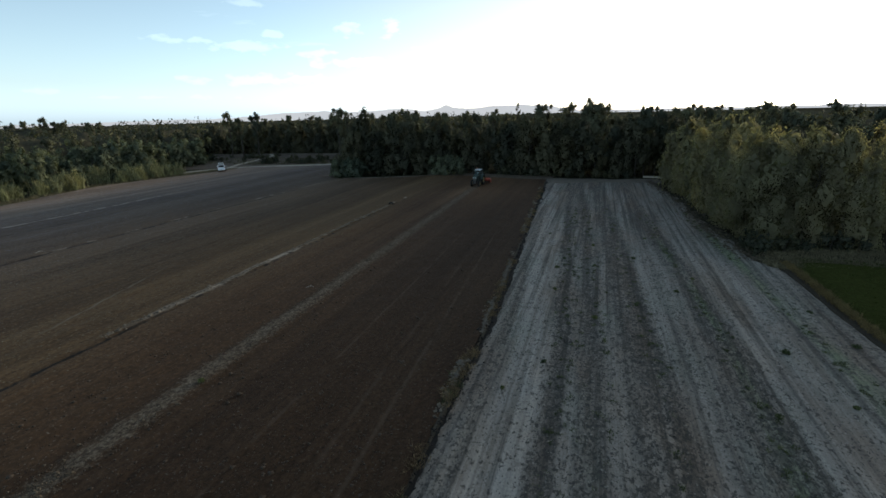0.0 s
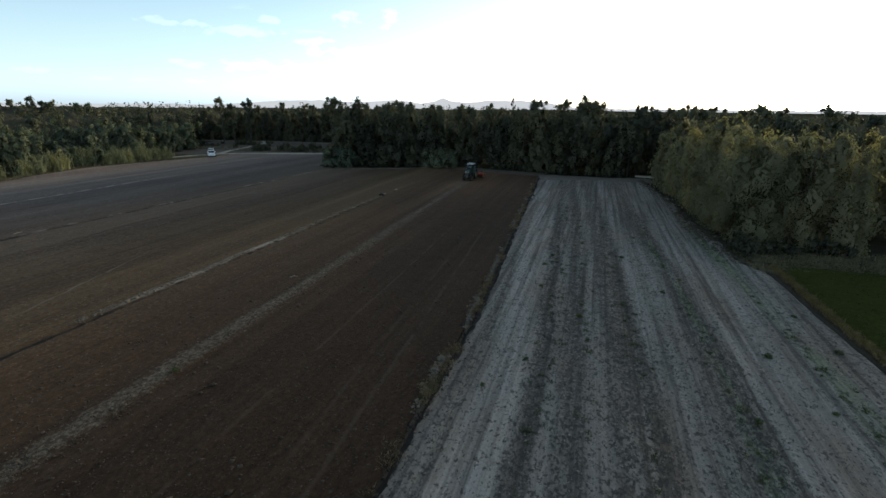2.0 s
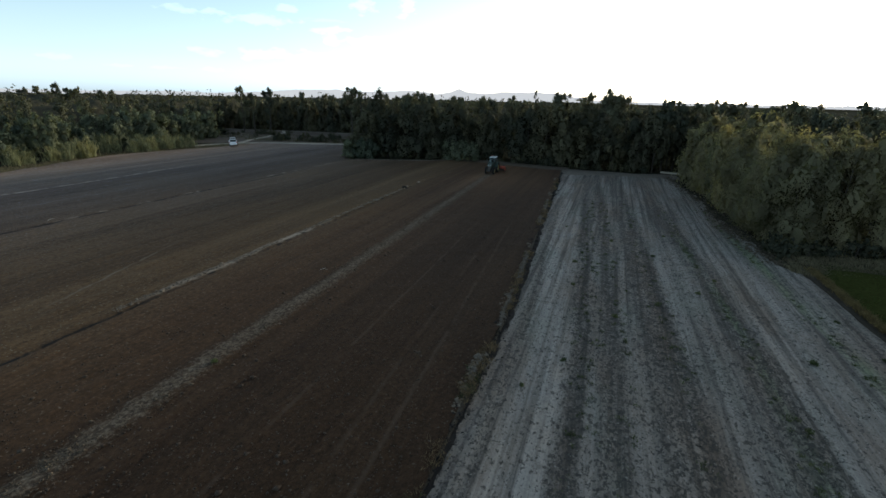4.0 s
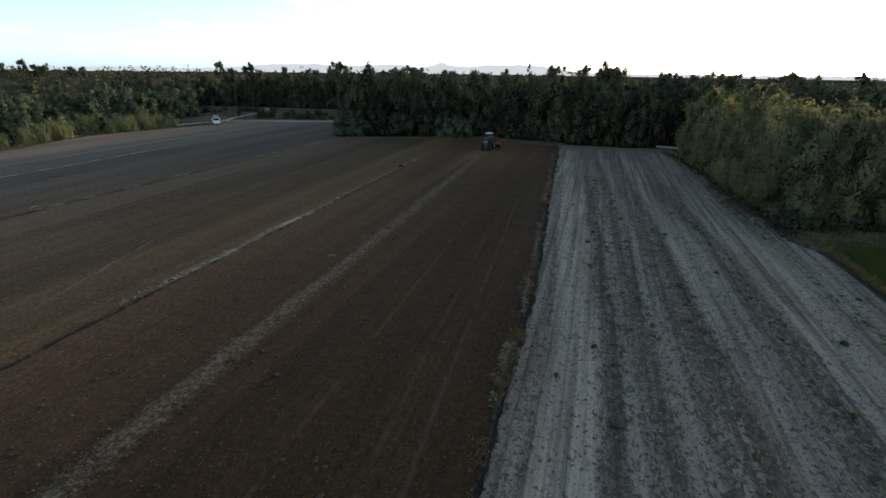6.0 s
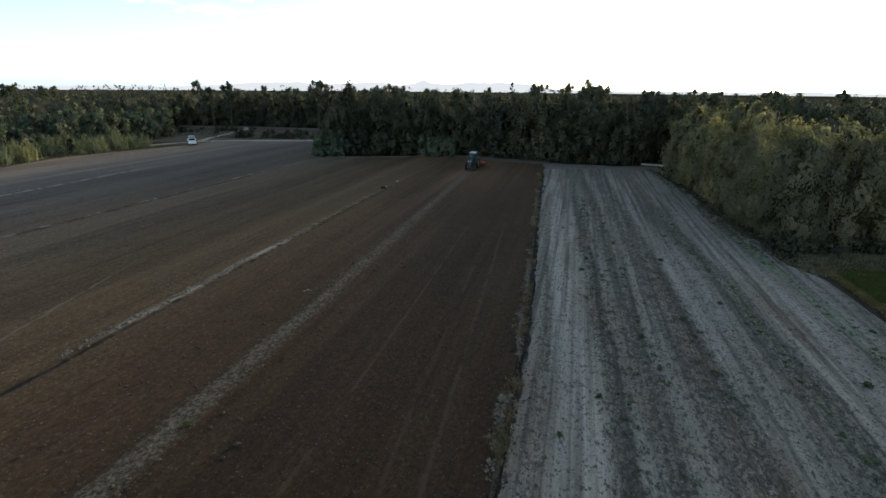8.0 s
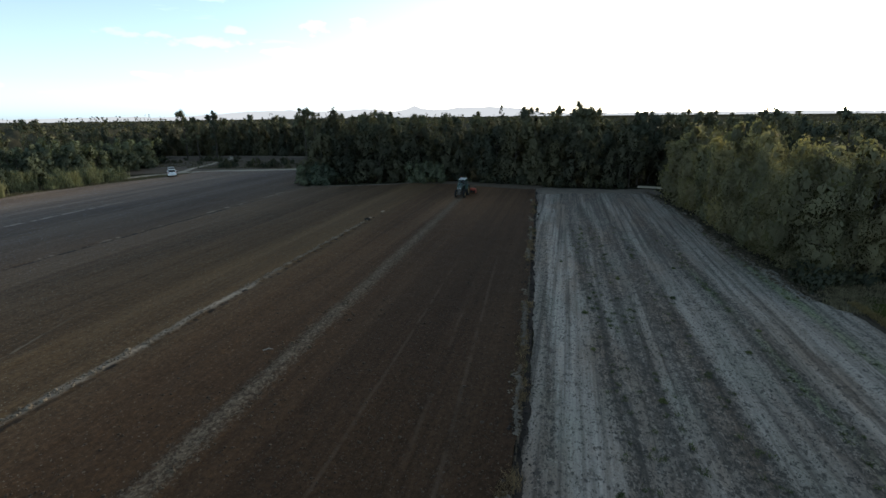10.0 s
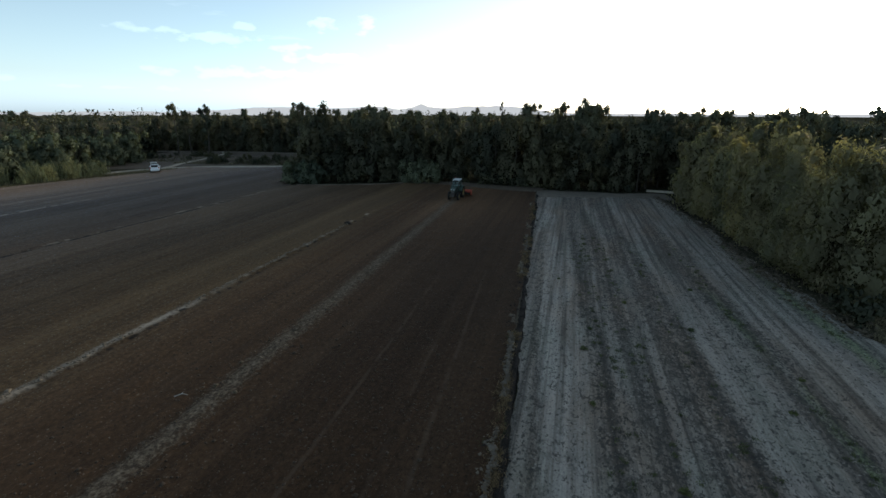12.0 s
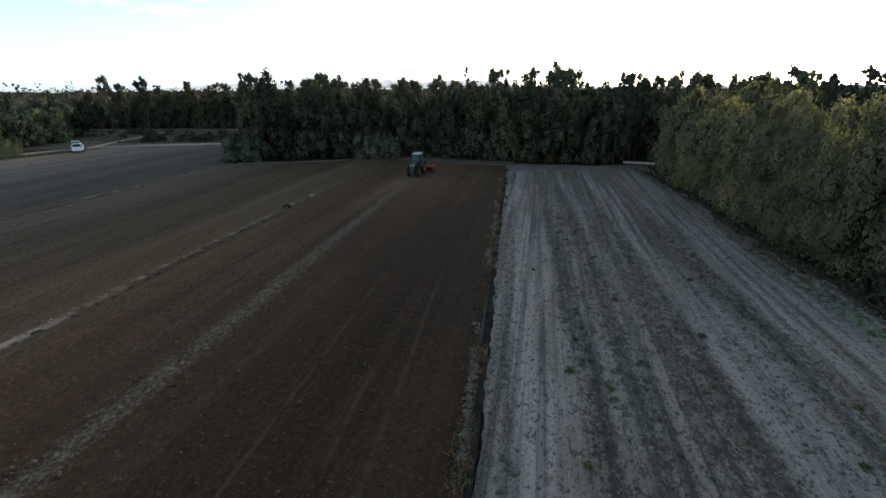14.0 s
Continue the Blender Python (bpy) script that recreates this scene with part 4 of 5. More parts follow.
spire = make_tree("spire_tree", 160, "thin tall pole-like tree with sparse tufts", "tree", LEAF_TALL, height=14.0, reach=0.55, crown_from=0.5, clumps=16, clump_size=0.36, count=700,
                  leaf=(0.30, 0.12), trunk_r=0.14, top_open=0.3)
spire.matrix_basis = pose(-16.6, 102.5, -0.25)

willow = [make_tree("willow_tree", 170 + i, "low rounded grey-green willow at the field edge", "tree", LEAF_WILLOW, height=h, reach=2.7, crown_from=0.1, clumps=18, clump_size=1.55,
                    count=3000, leaf=(0.50, 0.21), trunk_r=0.16, top_open=0.1, droop=0.7, stems=2, squash=1.1, round_by=0.7) for i, h in enumerate((5.8, 6.8, 6.2))]
WEST_LINE = [(-99, 28), (-99, 42), (-101, 54), (-102.5, 66), (-103, 78), (-103.5, 90), (-104.5, 99), (-106.5, 106.5)]
plant(willow, along(WEST_LINE, 4.4, rng, 0.8, 0.3) + along(WEST_LINE, 5.0, rng, 1.2, 5.0), "willows at the field edge", rng, (0.8, 1.08))
plant([copy_thing(tall[0], Matrix()), copy_thing(tall[3], Matrix())], along([(-112, 30), (-114, 60), (-118, 100), (-124, 130)], 6.0, rng, 3.0, 4), "tall trees behind the willows", rng, (0.68, 0.8))

shrub = [make_tree("shrub", 190 + i, "low dark green shrub on rough ground", "shrub", LEAF_SHRUB, height=h, reach=1.2, crown_from=0.1, clumps=10, clump_size=0.75, count=420,
                   leaf=(0.26, 0.13), trunk_r=0.05, stems=3) for i, h in enumerate((1.8, 2.3))]
shrub_spots = [(rng.uniform(-88, -68), rng.uniform(0, 5.5)) for _ in range(20)] + [(rng.uniform(-94, -54), rng.uniform(9, 15)) for _ in range(20)] + [(rng.uniform(-112, -96), rng.uniform(8, 20)) for _ in range(16)]
shrub_spots = [(x, float(np.interp(x, [-112, -88, -78, -60], [104, 105.5, 107.5, 112])) + up) for x, up in shrub_spots]
shrub_spots += along(MID_LINE, 2.6, rng, 0.5, -1.3) + along([(13, 44), (17, 46.5), (22, 47.5)], 2.2, rng, 0.4, 0)
plant(shrub, shrub_spots, "shrubs on rough ground", rng, (0.35, 0.85))
bush = make_tree("bush", 198, "rounded grey-green bush at the corner of the woods", "bush", LEAF_BUSH, height=3.6, reach=1.9, crown_from=0.1, clumps=18, clump_size=0.85, count=2400,
                 leaf=(0.34, 0.16), trunk_r=0.07, stems=3)
plant([bush], [(-50.6, 86.2), (-48.6, 86.4), (-46.4, 86.0), (-31.0, 91.4), (-29.2, 91.7), (-27.6, 92.1)], "bushes at the foot of the woods", rng, (0.8, 1.1))


def blade_mesh(name, rng, spots, per, height, spread, width, material, bend=0.35):
    """Tapering three-sided blades."""
    spots = np.asarray(spots, dtype=float)
    c = np.repeat(spots, per, 0)
    n = len(c)
    c[:, :2] += rng.normal(size=(n, 2)) * spread
    h = height * (rng.uniform(0.5, 1.15, n) * np.repeat(rng.uniform(0.55, 1.1, len(spots)), per))[:, None]
    a = rng.uniform(0, 2 * np.pi, n)
    side = np.stack([np.cos(a), np.sin(a), np.zeros(n)], -1) * width * rng.uniform(0.6, 1.3, n)[:, None]
    b = rng.normal(size=(n, 2)) * bend
    tip = c + np.concatenate([b, np.ones((n, 1))], 1) * h
    mid = c + np.concatenate([b * 0.35, np.full((n, 1), 0.6)], 1) * h
    v = np.stack([c - side, c + side, mid + side * 0.7, mid - side * 0.7, tip], 1).reshape(-1, 3)
    o = np.arange(n)[:, None] * 5
    f = np.vstack([o + np.array([[0, 1, 2]]), o + np.array([[0, 2, 3]]), o + np.array([[3, 2, 4]])])
    return mesh_from(name, v, f, material)


# canes at the west edge
cane_meshes = []
for i in range(3):
    r = np.random.RandomState(210 + i)
    spots = np.c_[r.normal(size=(12, 2)) * 0.55, np.full(12, -0.1)]
    stems = blade_mesh("cane", r, spots, 7, 2.9, 0.22, 0.035, CANE, 0.2)
    reach = np.exp(-(np.hypot(spots[:, 0], spots[:, 1]) / 0.8) ** 2)
    tips = np.repeat(spots, 4, 0) + np.c_[r.normal(size=(48, 2)) * 0.3, np.repeat(reach, 4) * r.uniform(0.2, 2.3, 48) + 0.35]
    v, f = leaves(r, tips, r.uniform(0.10, 0.30, 48), 620, 0.50, 0.06, -1.0, 1.7, 0.6)
    k = len(stems.vertices)
    old = np.array([w.co[:] for w in stems.vertices])
    tri = np.array([q.vertices[:] for q in stems.polygons])
    f3 = np.vstack([f[:, [0, 1, 2]], f[:, [0, 2, 3]]])
    cane_meshes.append(mesh_from("cane", np.vstack([old, v]), np.vstack([tri, f3 + k]), CANE))
cane_spots = along([(-94.6, 38.0), (-92.6, 42.4)], 1.2, rng, 0.3, 0.4)
cane_spots += [(-92.6, 50.4), (-92.2, 51.8), (-92.5, 56.5), (-92.3, 57.8), (-93.5, 60.5), (-93.2, 61.8), (-93.0, 63.0), (-96.5, 69.5), (-93.4, 72.4), (-93.1, 73.8), (-92.7, 75.4), (-94.2, 77.4),
               (-92.8, 80.0), (-92.4, 81.4), (-91.8, 82.8), (-91.3, 84.2), (-30.2, 92.2), (-29.2, 92.0)]
for i, (x, y) in enumerate(cane_spots):
    s = rng.uniform(0.95, 1.55)
    ob = new("cane_clump", cane_meshes[i % 3])
    ob.matrix_basis = pose(x, y, -0.1, 0, 0, rng.uniform(0, 360)) @ Matrix.Diagonal((s, s, s, 1))
    tagged(ob, "yellow-green clump of tall cane at the field edge", "cane", "canes at the field edge")

# dry grass on the verge, in tufts
for name, material, seed, count, tall_by, label in (("verge_grass", DRY, 230, 1500, 0.20, "tan dry grass in tufts along the verge"), ("verge_weeds", WEED, 231, 420, 0.16, "low green weeds along the verge")):
    r = np.random.RandomState(seed)
    ys = 6 + r.rand(count) ** 2.4 * 70
    ys = ys[hills(ys, ys * 0 + 0.5, 2.6, 240 + seed % 2) + 0.4 * hills(ys, ys * 0 + 6.5, 0.8, 243) + r.normal(size=len(ys)) * 0.15 > 0.22]
    spots = np.c_[verge_x(ys) + r.normal(size=len(ys)) * 0.14 - 0.10, ys, np.full(len(ys), 0.0)]
    tagged(new(name, blade_mesh(name, r, spots, 26, tall_by, 0.11, 0.012, material, 0.8)), label, "grass", kind="stuff")

# rough grass between the trees and the meadow
r = np.random.RandomState(249)
xs = r.uniform(12.8, 30, 1500)
spots = np.c_[xs, r.uniform(-3.2, 2.2, 1500) + np.interp(xs, [12.8, 16, 22, 30], [43.5, 44.0, 45.4, 47.5]), np.full(1500, -0.25)]
tagged(new("rough_grass", blade_mesh("rough_grass", r, spots, 9, 0.34, 0.2, 0.022, ROUGH, 0.6)), "brown rough grass between trees and meadow", "grass", kind="stuff")

# rusty grass along the ditch, grass of the meadow, strip at the west edge
r = np.random.RandomState(250)
ys = r.uniform(8, 42, 2200)
xs = np.interp(ys, [8, 22, 32, 39, 43], [15.75, 15.45, 14.9, 14.75, 14.6]) + r.normal(size=2200) * 0.14 - 0.25
tagged(new("ditch_grass", blade_mesh("ditch_grass", r, np.c_[xs, ys, np.full(2200, -0.1)], 6, 0.24, 0.1, 0.02, RUST, 0.7)), "rust-coloured dry grass along the ditch", "grass", kind="stuff")
spots = np.c_[r.uniform(15.2, 42, 4200), r.uniform(18, 43.4, 4200), np.full(4200, -0.05)]
tagged(new("meadow_grass", blade_mesh("meadow_grass", r, spots, 5, 0.16, 0.12, 0.03, GRASS, 0.5)), "short green meadow grass", "grass", kind="stuff")
ys = r.uniform(30, 100, 2600)
spots = np.c_[west_x(ys) - np.abs(r.normal(size=2600)) * 2.2 - 0.3, ys, np.full(2600, -0.3)]
tagged(new("edge_grass", blade_mesh("edge_grass", r, spots, 5, 0.4, 0.2, 0.05, ROUGH, 0.4)), "yellowed rough grass along the field edge", "grass", kind="stuff")
xs = r.uniform(-115, -52, 1800)
spots = np.c_[xs, np.interp(xs, [-115, -88, -60], [108, 105, 111.5]) + r.rand(1800) ** 1.6 * 19, np.full(1800, -0.2)]
tagged(new("scrub_grass", blade_mesh("scrub_grass", r, spots, 4, 0.5, 0.25, 0.06, ROUGH, 0.4)), "dry rough grass of the scrub ground", "grass", kind="stuff")

# weeds and crop stubble on the pale field
weed_meshes = []
for i in range(3):
    r = np.random.RandomState(260 + i)
    weed_meshes.append(mesh_from("weed", *leaves(r, np.array([[0, 0, 0.1], [0.14, 0.05, 0.08], [-0.1, 0.12, 0.07]]), np.array([0.2, 0.14, 0.13]), 160, 0.12, 0.06, 0.0, 0.7), WEED))
weed_spots = [(-2.3, 31.6), (6.9, 36), (-3.4, 18.6), (-1.9, 21.4), (12.4, 31.3), (13.0, 27), (2.9, 12.5), (1.2, 13.2), (0.4, 27.4), (9.5, 25.5), (7.5, 19.5), (-2.6, 36.5), (0.0, 43.5), (3.2, 40.2), (5.5, 33), (10.6, 21), (4.5, 47), (-4.2, 47), (-17.0, 15.1), (-2.2, 39)]
for i, (x, y) in enumerate(weed_spots):
    s = rng.uniform(0.45, 0.85)
    ob = new("weed", weed_meshes[i % 3])
    ob.matrix_basis = pose(x, y, -0.05 if x > -10 else 0.08, 0, 0, rng.uniform(0, 360)) @ Matrix.Diagonal((s, s, s, 1))
    tagged(ob, "small green weed growing on pale soil", "weed", "weeds on the field")
r = np.random.RandomState(268)
lines = np.array([4.4, 5.0, 6.4, 8.8, 12.4, 12.7, 17.1, 17.3])
k = r.choice(len(lines), 520)
ys = 9 + r.rand(520) ** 1.5 * 52
xs = verge_x(ys) + lines[k] + r.normal(size=520) * 0.28
keep = xs < east_x(ys) - 0.3
tagged(new("row_weeds", blade_mesh("row_weeds", r, np.c_[xs, ys, np.full(520, -0.07)][keep], 22, 0.12, 0.075, 0.016, WEED, 0.9)), "small green weeds along the crop rows", "weeds", kind="stuff")
r = np.random.RandomState(270)
rows = np.array([4.3, 4.7, 6.3, 8.3, 8.8, 9.3, 11.4, 12.5, 12.8])
k = r.choice(len(rows), 6000)
ys = 8 + r.rand(6000) ** 1.4 * 70
xs = verge_x(ys) + rows[k] + r.normal(size=6000) * 0.45
loose = r.rand(6000) < 0.35
xs = np.where(loose, verge_x(ys) + r.uniform(0.5, 18, 6000), xs)
keep = xs < east_x(ys) - 0.2
spots = np.c_[xs, ys, np.full(6000, -0.08)][keep]
tagged(new("crop_stubble", blade_mesh("crop_stubble", r, spots, 4, 0.09, 0.05, 0.018, mottled("stubble", (0.05, 0.045, 0.038), (0.12, 0.11, 0.095), 4.0, relief=0), 0.9)), "dark trampled crop stubble on pale soil", "stubble", kind="stuff")


# clods on the tilled soil
def clods(name, rng, xs, ys, zs, size, material, label):
    n = len(xs)
    base = np.array([[1, 0, 0], [0, 1, 0], [-1, 0, 0], [0, -1, 0], [0, 0, 1], [0, 0, -1]], dtype=float)
    tri = np.array([[0, 1, 4], [1, 2, 4], [2, 3, 4], [3, 0, 4], [1, 0, 5], [2, 1, 5], [3, 2, 5], [0, 3, 5]])
    s = size * rng.gamma(2.0, 0.5, n)[:, None, None] * rng.uniform(0.6, 1.4, (n, 6, 1))
    a = rng.uniform(0, 2 * np.pi, n)
    rot = np.stack([np.stack([np.cos(a), -np.sin(a), 0 * a], -1), np.stack([np.sin(a), np.cos(a), 0 * a], -1), np.stack([0 * a, 0 * a, 0 * a + 0.7], -1)], 1)
    v = np.einsum("nij,kj->nki", rot, base) * s + np.stack([xs, ys, zs], -1)[:, None]
    f = (np.arange(n)[:, None, None] * 6 + tri[None]).reshape(-1, 3)
    return tagged(new(name, mesh_from(name, v.reshape(-1, 3), f, material)), label, "clods", kind="stuff")


r = np.random.RandomState(280)
ys = 6 + r.rand(12000) ** 1.7 * 60
xs = verge_x(ys) - r.rand(12000) ** 1.2 * 17
CLOD = mottled("soil_clods", (0.044, 0.030, 0.020), (0.090, 0.064, 0.045), 8.0, relief=0)
clods("soil_clods", r, xs, ys, 0.015 + 0 * xs, 0.028, CLOD, "small dark clods of tilled soil")
ys = 4 + r.rand(8000) ** 1.6 * 60
xs = stripe_x(ys) + r.normal(size=8000) * 0.38
clods("residue_lumps", r, xs, ys, 0.04 + 0 * xs, 0.021, mottled("residue_lumps", (0.058, 0.043, 0.029), (0.155, 0.116, 0.078), 8.0, relief=0), "pale lumps of straw and soil along a strip")
ys = 17 + r.rand(1500) ** 1.3 * 42
xs = -26.42 - 0.013 * (ys - 25) + r.normal(size=1500) * 0.12
keep = hills(ys, ys * 0 + 3.5, 2.4, 247) > -0.25
clods("crust_lumps", r, xs[keep], ys[keep], 0.04 + 0 * xs[keep], 0.040, mottled("crust_lumps", (0.105, 0.080, 0.057), (0.29, 0.23, 0.170), 6.0, relief=0), "pale beige lumps of dry crust along a furrow")
VERGE_LUMP = mottled("pale_verge_lumps", (0.06, 0.045, 0.031), (0.25, 0.205, 0.155), 9.0, relief=0)
ys = 8 + r.rand(5200) ** 1.25 * 78
keep = hills(ys, ys * 0 + 1.5, 2.3, 245) + 0.5 * hills(ys, ys * 0 + 9.5, 0.7, 246) > 0.28
ys = ys[keep]
xs = verge_x(ys) - 0.30 + 0.20 * hills(ys, ys * 0 + 4.5, 1.3, 248) + r.normal(size=len(ys)) * 0.10
clods("verge_clods", r, xs, ys, 0.02 + 0.03 * r.rand(len(ys)), 0.042, VERGE_LUMP, "pale dry lumps of earth and straw along the verge")
ys = np.r_[31 + r.rand(700) * 6.2, 23.5 + r.rand(500) * 5.4, 18 + r.rand(250) * 2.6, 52 + r.rand(300) * 7]
xs = verge_x(ys) - 0.14 + 0.10 * hills(ys, ys * 0 + 6.5, 0.9, 249) + r.normal(size=len(ys)) * 0.07
clods("pale_lumps", r, xs, ys, 0.07 + 0.03 * r.rand(len(ys)), 0.036, mottled("dry_lumps", (0.075, 0.060, 0.046), (0.205, 0.172, 0.136), 5.0, relief=0), "pale dry lumps of a broken ridge along the verge")
ys = 8 + r.rand(2600) * 70
xs = verge_x(ys) - 0.05 + r.normal(size=2600) * 0.24
clods("dark_verge_clods", r, xs, ys, 0.01 + 0 * xs, 0.042, DARKSOIL, "dark damp clods along the verge")
ys = 42 + r.rand(6000) * 45
xs = east_x(ys) + 0.35 + r.normal(size=6000) * 0.75
clods("leaf_litter", r, xs, ys, -0.05 - 0.14 * (xs > east_x(ys)), 0.055, mottled("leaf_litter", (0.045, 0.036, 0.024), (0.12, 0.095, 0.065), 6.0, relief=0), "brown leaf litter along the foot of the trees")
polyline_strip("litter_strip", [(13.4, 42.5), (12.9, 46), (12.2, 52), (11.1, 66), (10.1, 78), (9.0, 88)], 1.9, EARTH, "dark leaf litter under the edge of the trees", -0.20, "ground strip", seed=105)
for x, y, turn, size in ((-19.2, 27.45, 35, 0.5), (-50.3, 29.2, 100, 0.7)):
    bm = rod(bmesh.new(), (-0.5 * size, 0, 0.05), (0.1 * size, 0.06, 0.09), 0.022, 0.018, 7)
    rod(bm, (0.1 * size, 0.06, 0.09), (0.55 * size, -0.05, 0.05), 0.018, 0.008, 7)
    rod(bm, (0.0, 0.04, 0.08), (0.22 * size, 0.3 * size, 0.12), 0.012, 0.005, 6)
    me = bpy.data.meshes.new("stick")
    bm.to_mesh(me)
    bm.free()
    me.materials.append(DRYWOOD)
    ob = new("stick", me)
    ob.matrix_basis = pose(x, y, 0.02, 0, 0, turn)
    tagged(ob, "pale bleached stick lying on tilled soil", "stick", "sticks on the soil")
bm = bmesh.new()
bmesh.ops.create_icosphere(bm, subdivisions=2, radius=0.42)
for v in bm.verts:
    v.co *= 1 + 0.3 * noise.noise(v.co * 3)
    v.co.z *= 0.75
me = bpy.data.meshes.new("soil_mound")
bm.to_mesh(me)
bm.free()
me.materials.append(DARKSOIL)
mound = new("soil_mound", me)
mound.matrix_basis = pose(-26.9, 58.9, 0.1, 0, 0, 30) @ Matrix.Diagonal((0.85, 0.6, 0.55, 1))
tagged(mound, "dark lump of earth beside a whitish strip", "soil mound")


# ---- woods behind, one mass ----
def make_woods():
    r = np.random.RandomState(300)
    spots = []
    def region(x0, x1, y0, y1, step, ok):
        for x in np.arange(x0, x1, step):
            for y in np.arange(y0, y1, step):
                px, py = x + r.uniform(-0.45, 0.45) * step, y + r.uniform(-0.45, 0.45) * step
                if ok(px, py):
                    spots.append((px, py))
    region(-300, 220, 112, 250, 8.0, lambda x, y: y > np.interp(x, [-300, -125, -122, -48, -46, 300], [40, 60, 152, 152, 126, 126]) and abs(x) < y * 1.2 + 20)
    region(-260, -116, 20, 170, 8.0, lambda x, y: x < np.interp(y, [20, 60, 100, 140, 170], [-112, -116, -122, -130, -140]))
    region(26, 150, 50, 130, 7.5, lambda x, y: x > np.interp(y, [50, 62, 90, 130], [30, 30, 28, 12]))
    centres, radii = [], []
    for x, y in spots:
        h = r.uniform(9.0, 11.0) + (r.uniform(0.8, 2.0) if r.rand() < 0.18 else 0) if x < 8 else r.uniform(6.4, 10.2)
        for q in range(4):
            g = 0.34 + 0.22 * q
            rad = r.uniform(1.1, 2.0) * (1.25 - 0.65 * g)
            centres.append((x + r.normal() * 0.9, y + r.normal() * 0.9, max(rad * 0.8, h * (0.2 + 0.8 * g) - rad)))
            radii.append(rad)
    centres, radii = np.array(centres), np.array(radii)
    far = np.hypot(centres[:, 0] + 4, centres[:, 1] - 5) > 165
    wide = np.array(spots)
    v, f = joined([leaves(r, centres[~far], radii[~far], 88000, 0.62, 0.37, 0.5, 1.15, 0.03), leaves(r, centres[far], radii[far], 45000, 1.0, 0.6, 0.5, 1.15, 0.03)])
    mid = v.reshape(-1, 4, 3).mean(1)
    cell = {}
    for k, (px, py) in enumerate(wide):
        cell.setdefault((int(px // 8), int(py // 8)), []).append(k)
    core = np.empty_like(mid)
    for k, (mx, my, mz) in enumerate(mid):
        near_by = [q for gx in (-1, 0, 1) for gy in (-1, 0, 1) for q in cell.get((int(mx // 8) + gx, int(my // 8) + gy), ())]
        px, py = wide[min(near_by, key=lambda q: (wide[q][0] - mx) ** 2 + (wide[q][1] - my) ** 2)]
        core[k] = px, py, min(6.5, mz - 0.5)
    tagged(new("woods", mesh_from("woods", v, f, LEAF_WOODS, True, normals=leaf_normals(v, core))), "dense dark woods behind the fields, reaching far back", "woods", kind="stuff")
    # a closed sheet below the outer leaves, darkened to stand for deep shade
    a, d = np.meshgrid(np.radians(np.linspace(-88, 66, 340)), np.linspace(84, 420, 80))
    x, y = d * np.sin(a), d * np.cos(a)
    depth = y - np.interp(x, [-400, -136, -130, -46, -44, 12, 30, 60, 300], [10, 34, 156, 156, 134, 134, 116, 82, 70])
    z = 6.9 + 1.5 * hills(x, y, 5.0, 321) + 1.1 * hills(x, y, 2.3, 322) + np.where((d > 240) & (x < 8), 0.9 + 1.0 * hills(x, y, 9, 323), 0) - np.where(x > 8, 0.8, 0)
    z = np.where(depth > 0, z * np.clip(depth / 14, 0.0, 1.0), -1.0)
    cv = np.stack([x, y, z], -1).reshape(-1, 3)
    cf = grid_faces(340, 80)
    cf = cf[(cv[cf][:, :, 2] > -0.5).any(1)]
    return tagged(new("canopy_shade_sheet", mesh_from("canopy_shade_sheet", cv, cf, UNDER)), "filler sheet inside the woods, deep shade put into its dark colour", "woods", kind="stuff")


make_woods()


def make_mountains():
    """A pale ridge far off, its haze painted as a glow, and low hills on both sides."""
    m, nt, p = tree_of("glowing_haze_ridge")
    # emission stands for the haze in front; the ridge itself is no lamp
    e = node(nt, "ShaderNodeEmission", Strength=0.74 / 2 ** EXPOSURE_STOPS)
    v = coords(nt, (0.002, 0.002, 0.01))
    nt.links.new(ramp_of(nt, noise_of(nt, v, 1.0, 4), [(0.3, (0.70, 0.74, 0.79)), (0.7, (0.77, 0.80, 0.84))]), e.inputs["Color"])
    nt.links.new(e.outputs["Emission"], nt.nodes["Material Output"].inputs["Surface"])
    a = np.linspace(-62, 40, 420)
    high = np.interp(a, [-62, -42, -37, -34, -31.7, -29, -26, -23.5, -21.5, -20.3, -18.6, -17.7, -16.9, -15, -12.7, -9.5, -6.5, -4, -2, 6, 20, 40],
                     [-0.1, 0.0, 0.35, 0.5, 0.58, 0.35, 0.43, 0.62, 0.5, 0.27, 0.55, 0.9, 0.6, 0.45, 0.62, 0.72, 0.58, 0.2, -0.1, -0.15, -0.1, -0.15])
    high = high + 0.05 * hills(a, a * 0, 0.9, 311) + 0.03 * hills(a, a * 0, 0.33, 312)
    d = 4300.0
    rows = []
    for g in (0.0, 0.6, 1.0):
        top = 12 + np.tan(np.radians(high)) * d
        rows.append(np.stack([(d + 160 * g) * np.sin(np.radians(a)), (d + 160 * g) * np.cos(np.radians(a)), -75 + (top + 75) * g], -1))
    vv = np.stack(rows, 0).reshape(-1, 3)
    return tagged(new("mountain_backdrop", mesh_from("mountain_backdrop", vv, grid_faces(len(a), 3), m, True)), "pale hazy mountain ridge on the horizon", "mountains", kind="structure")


make_mountains()


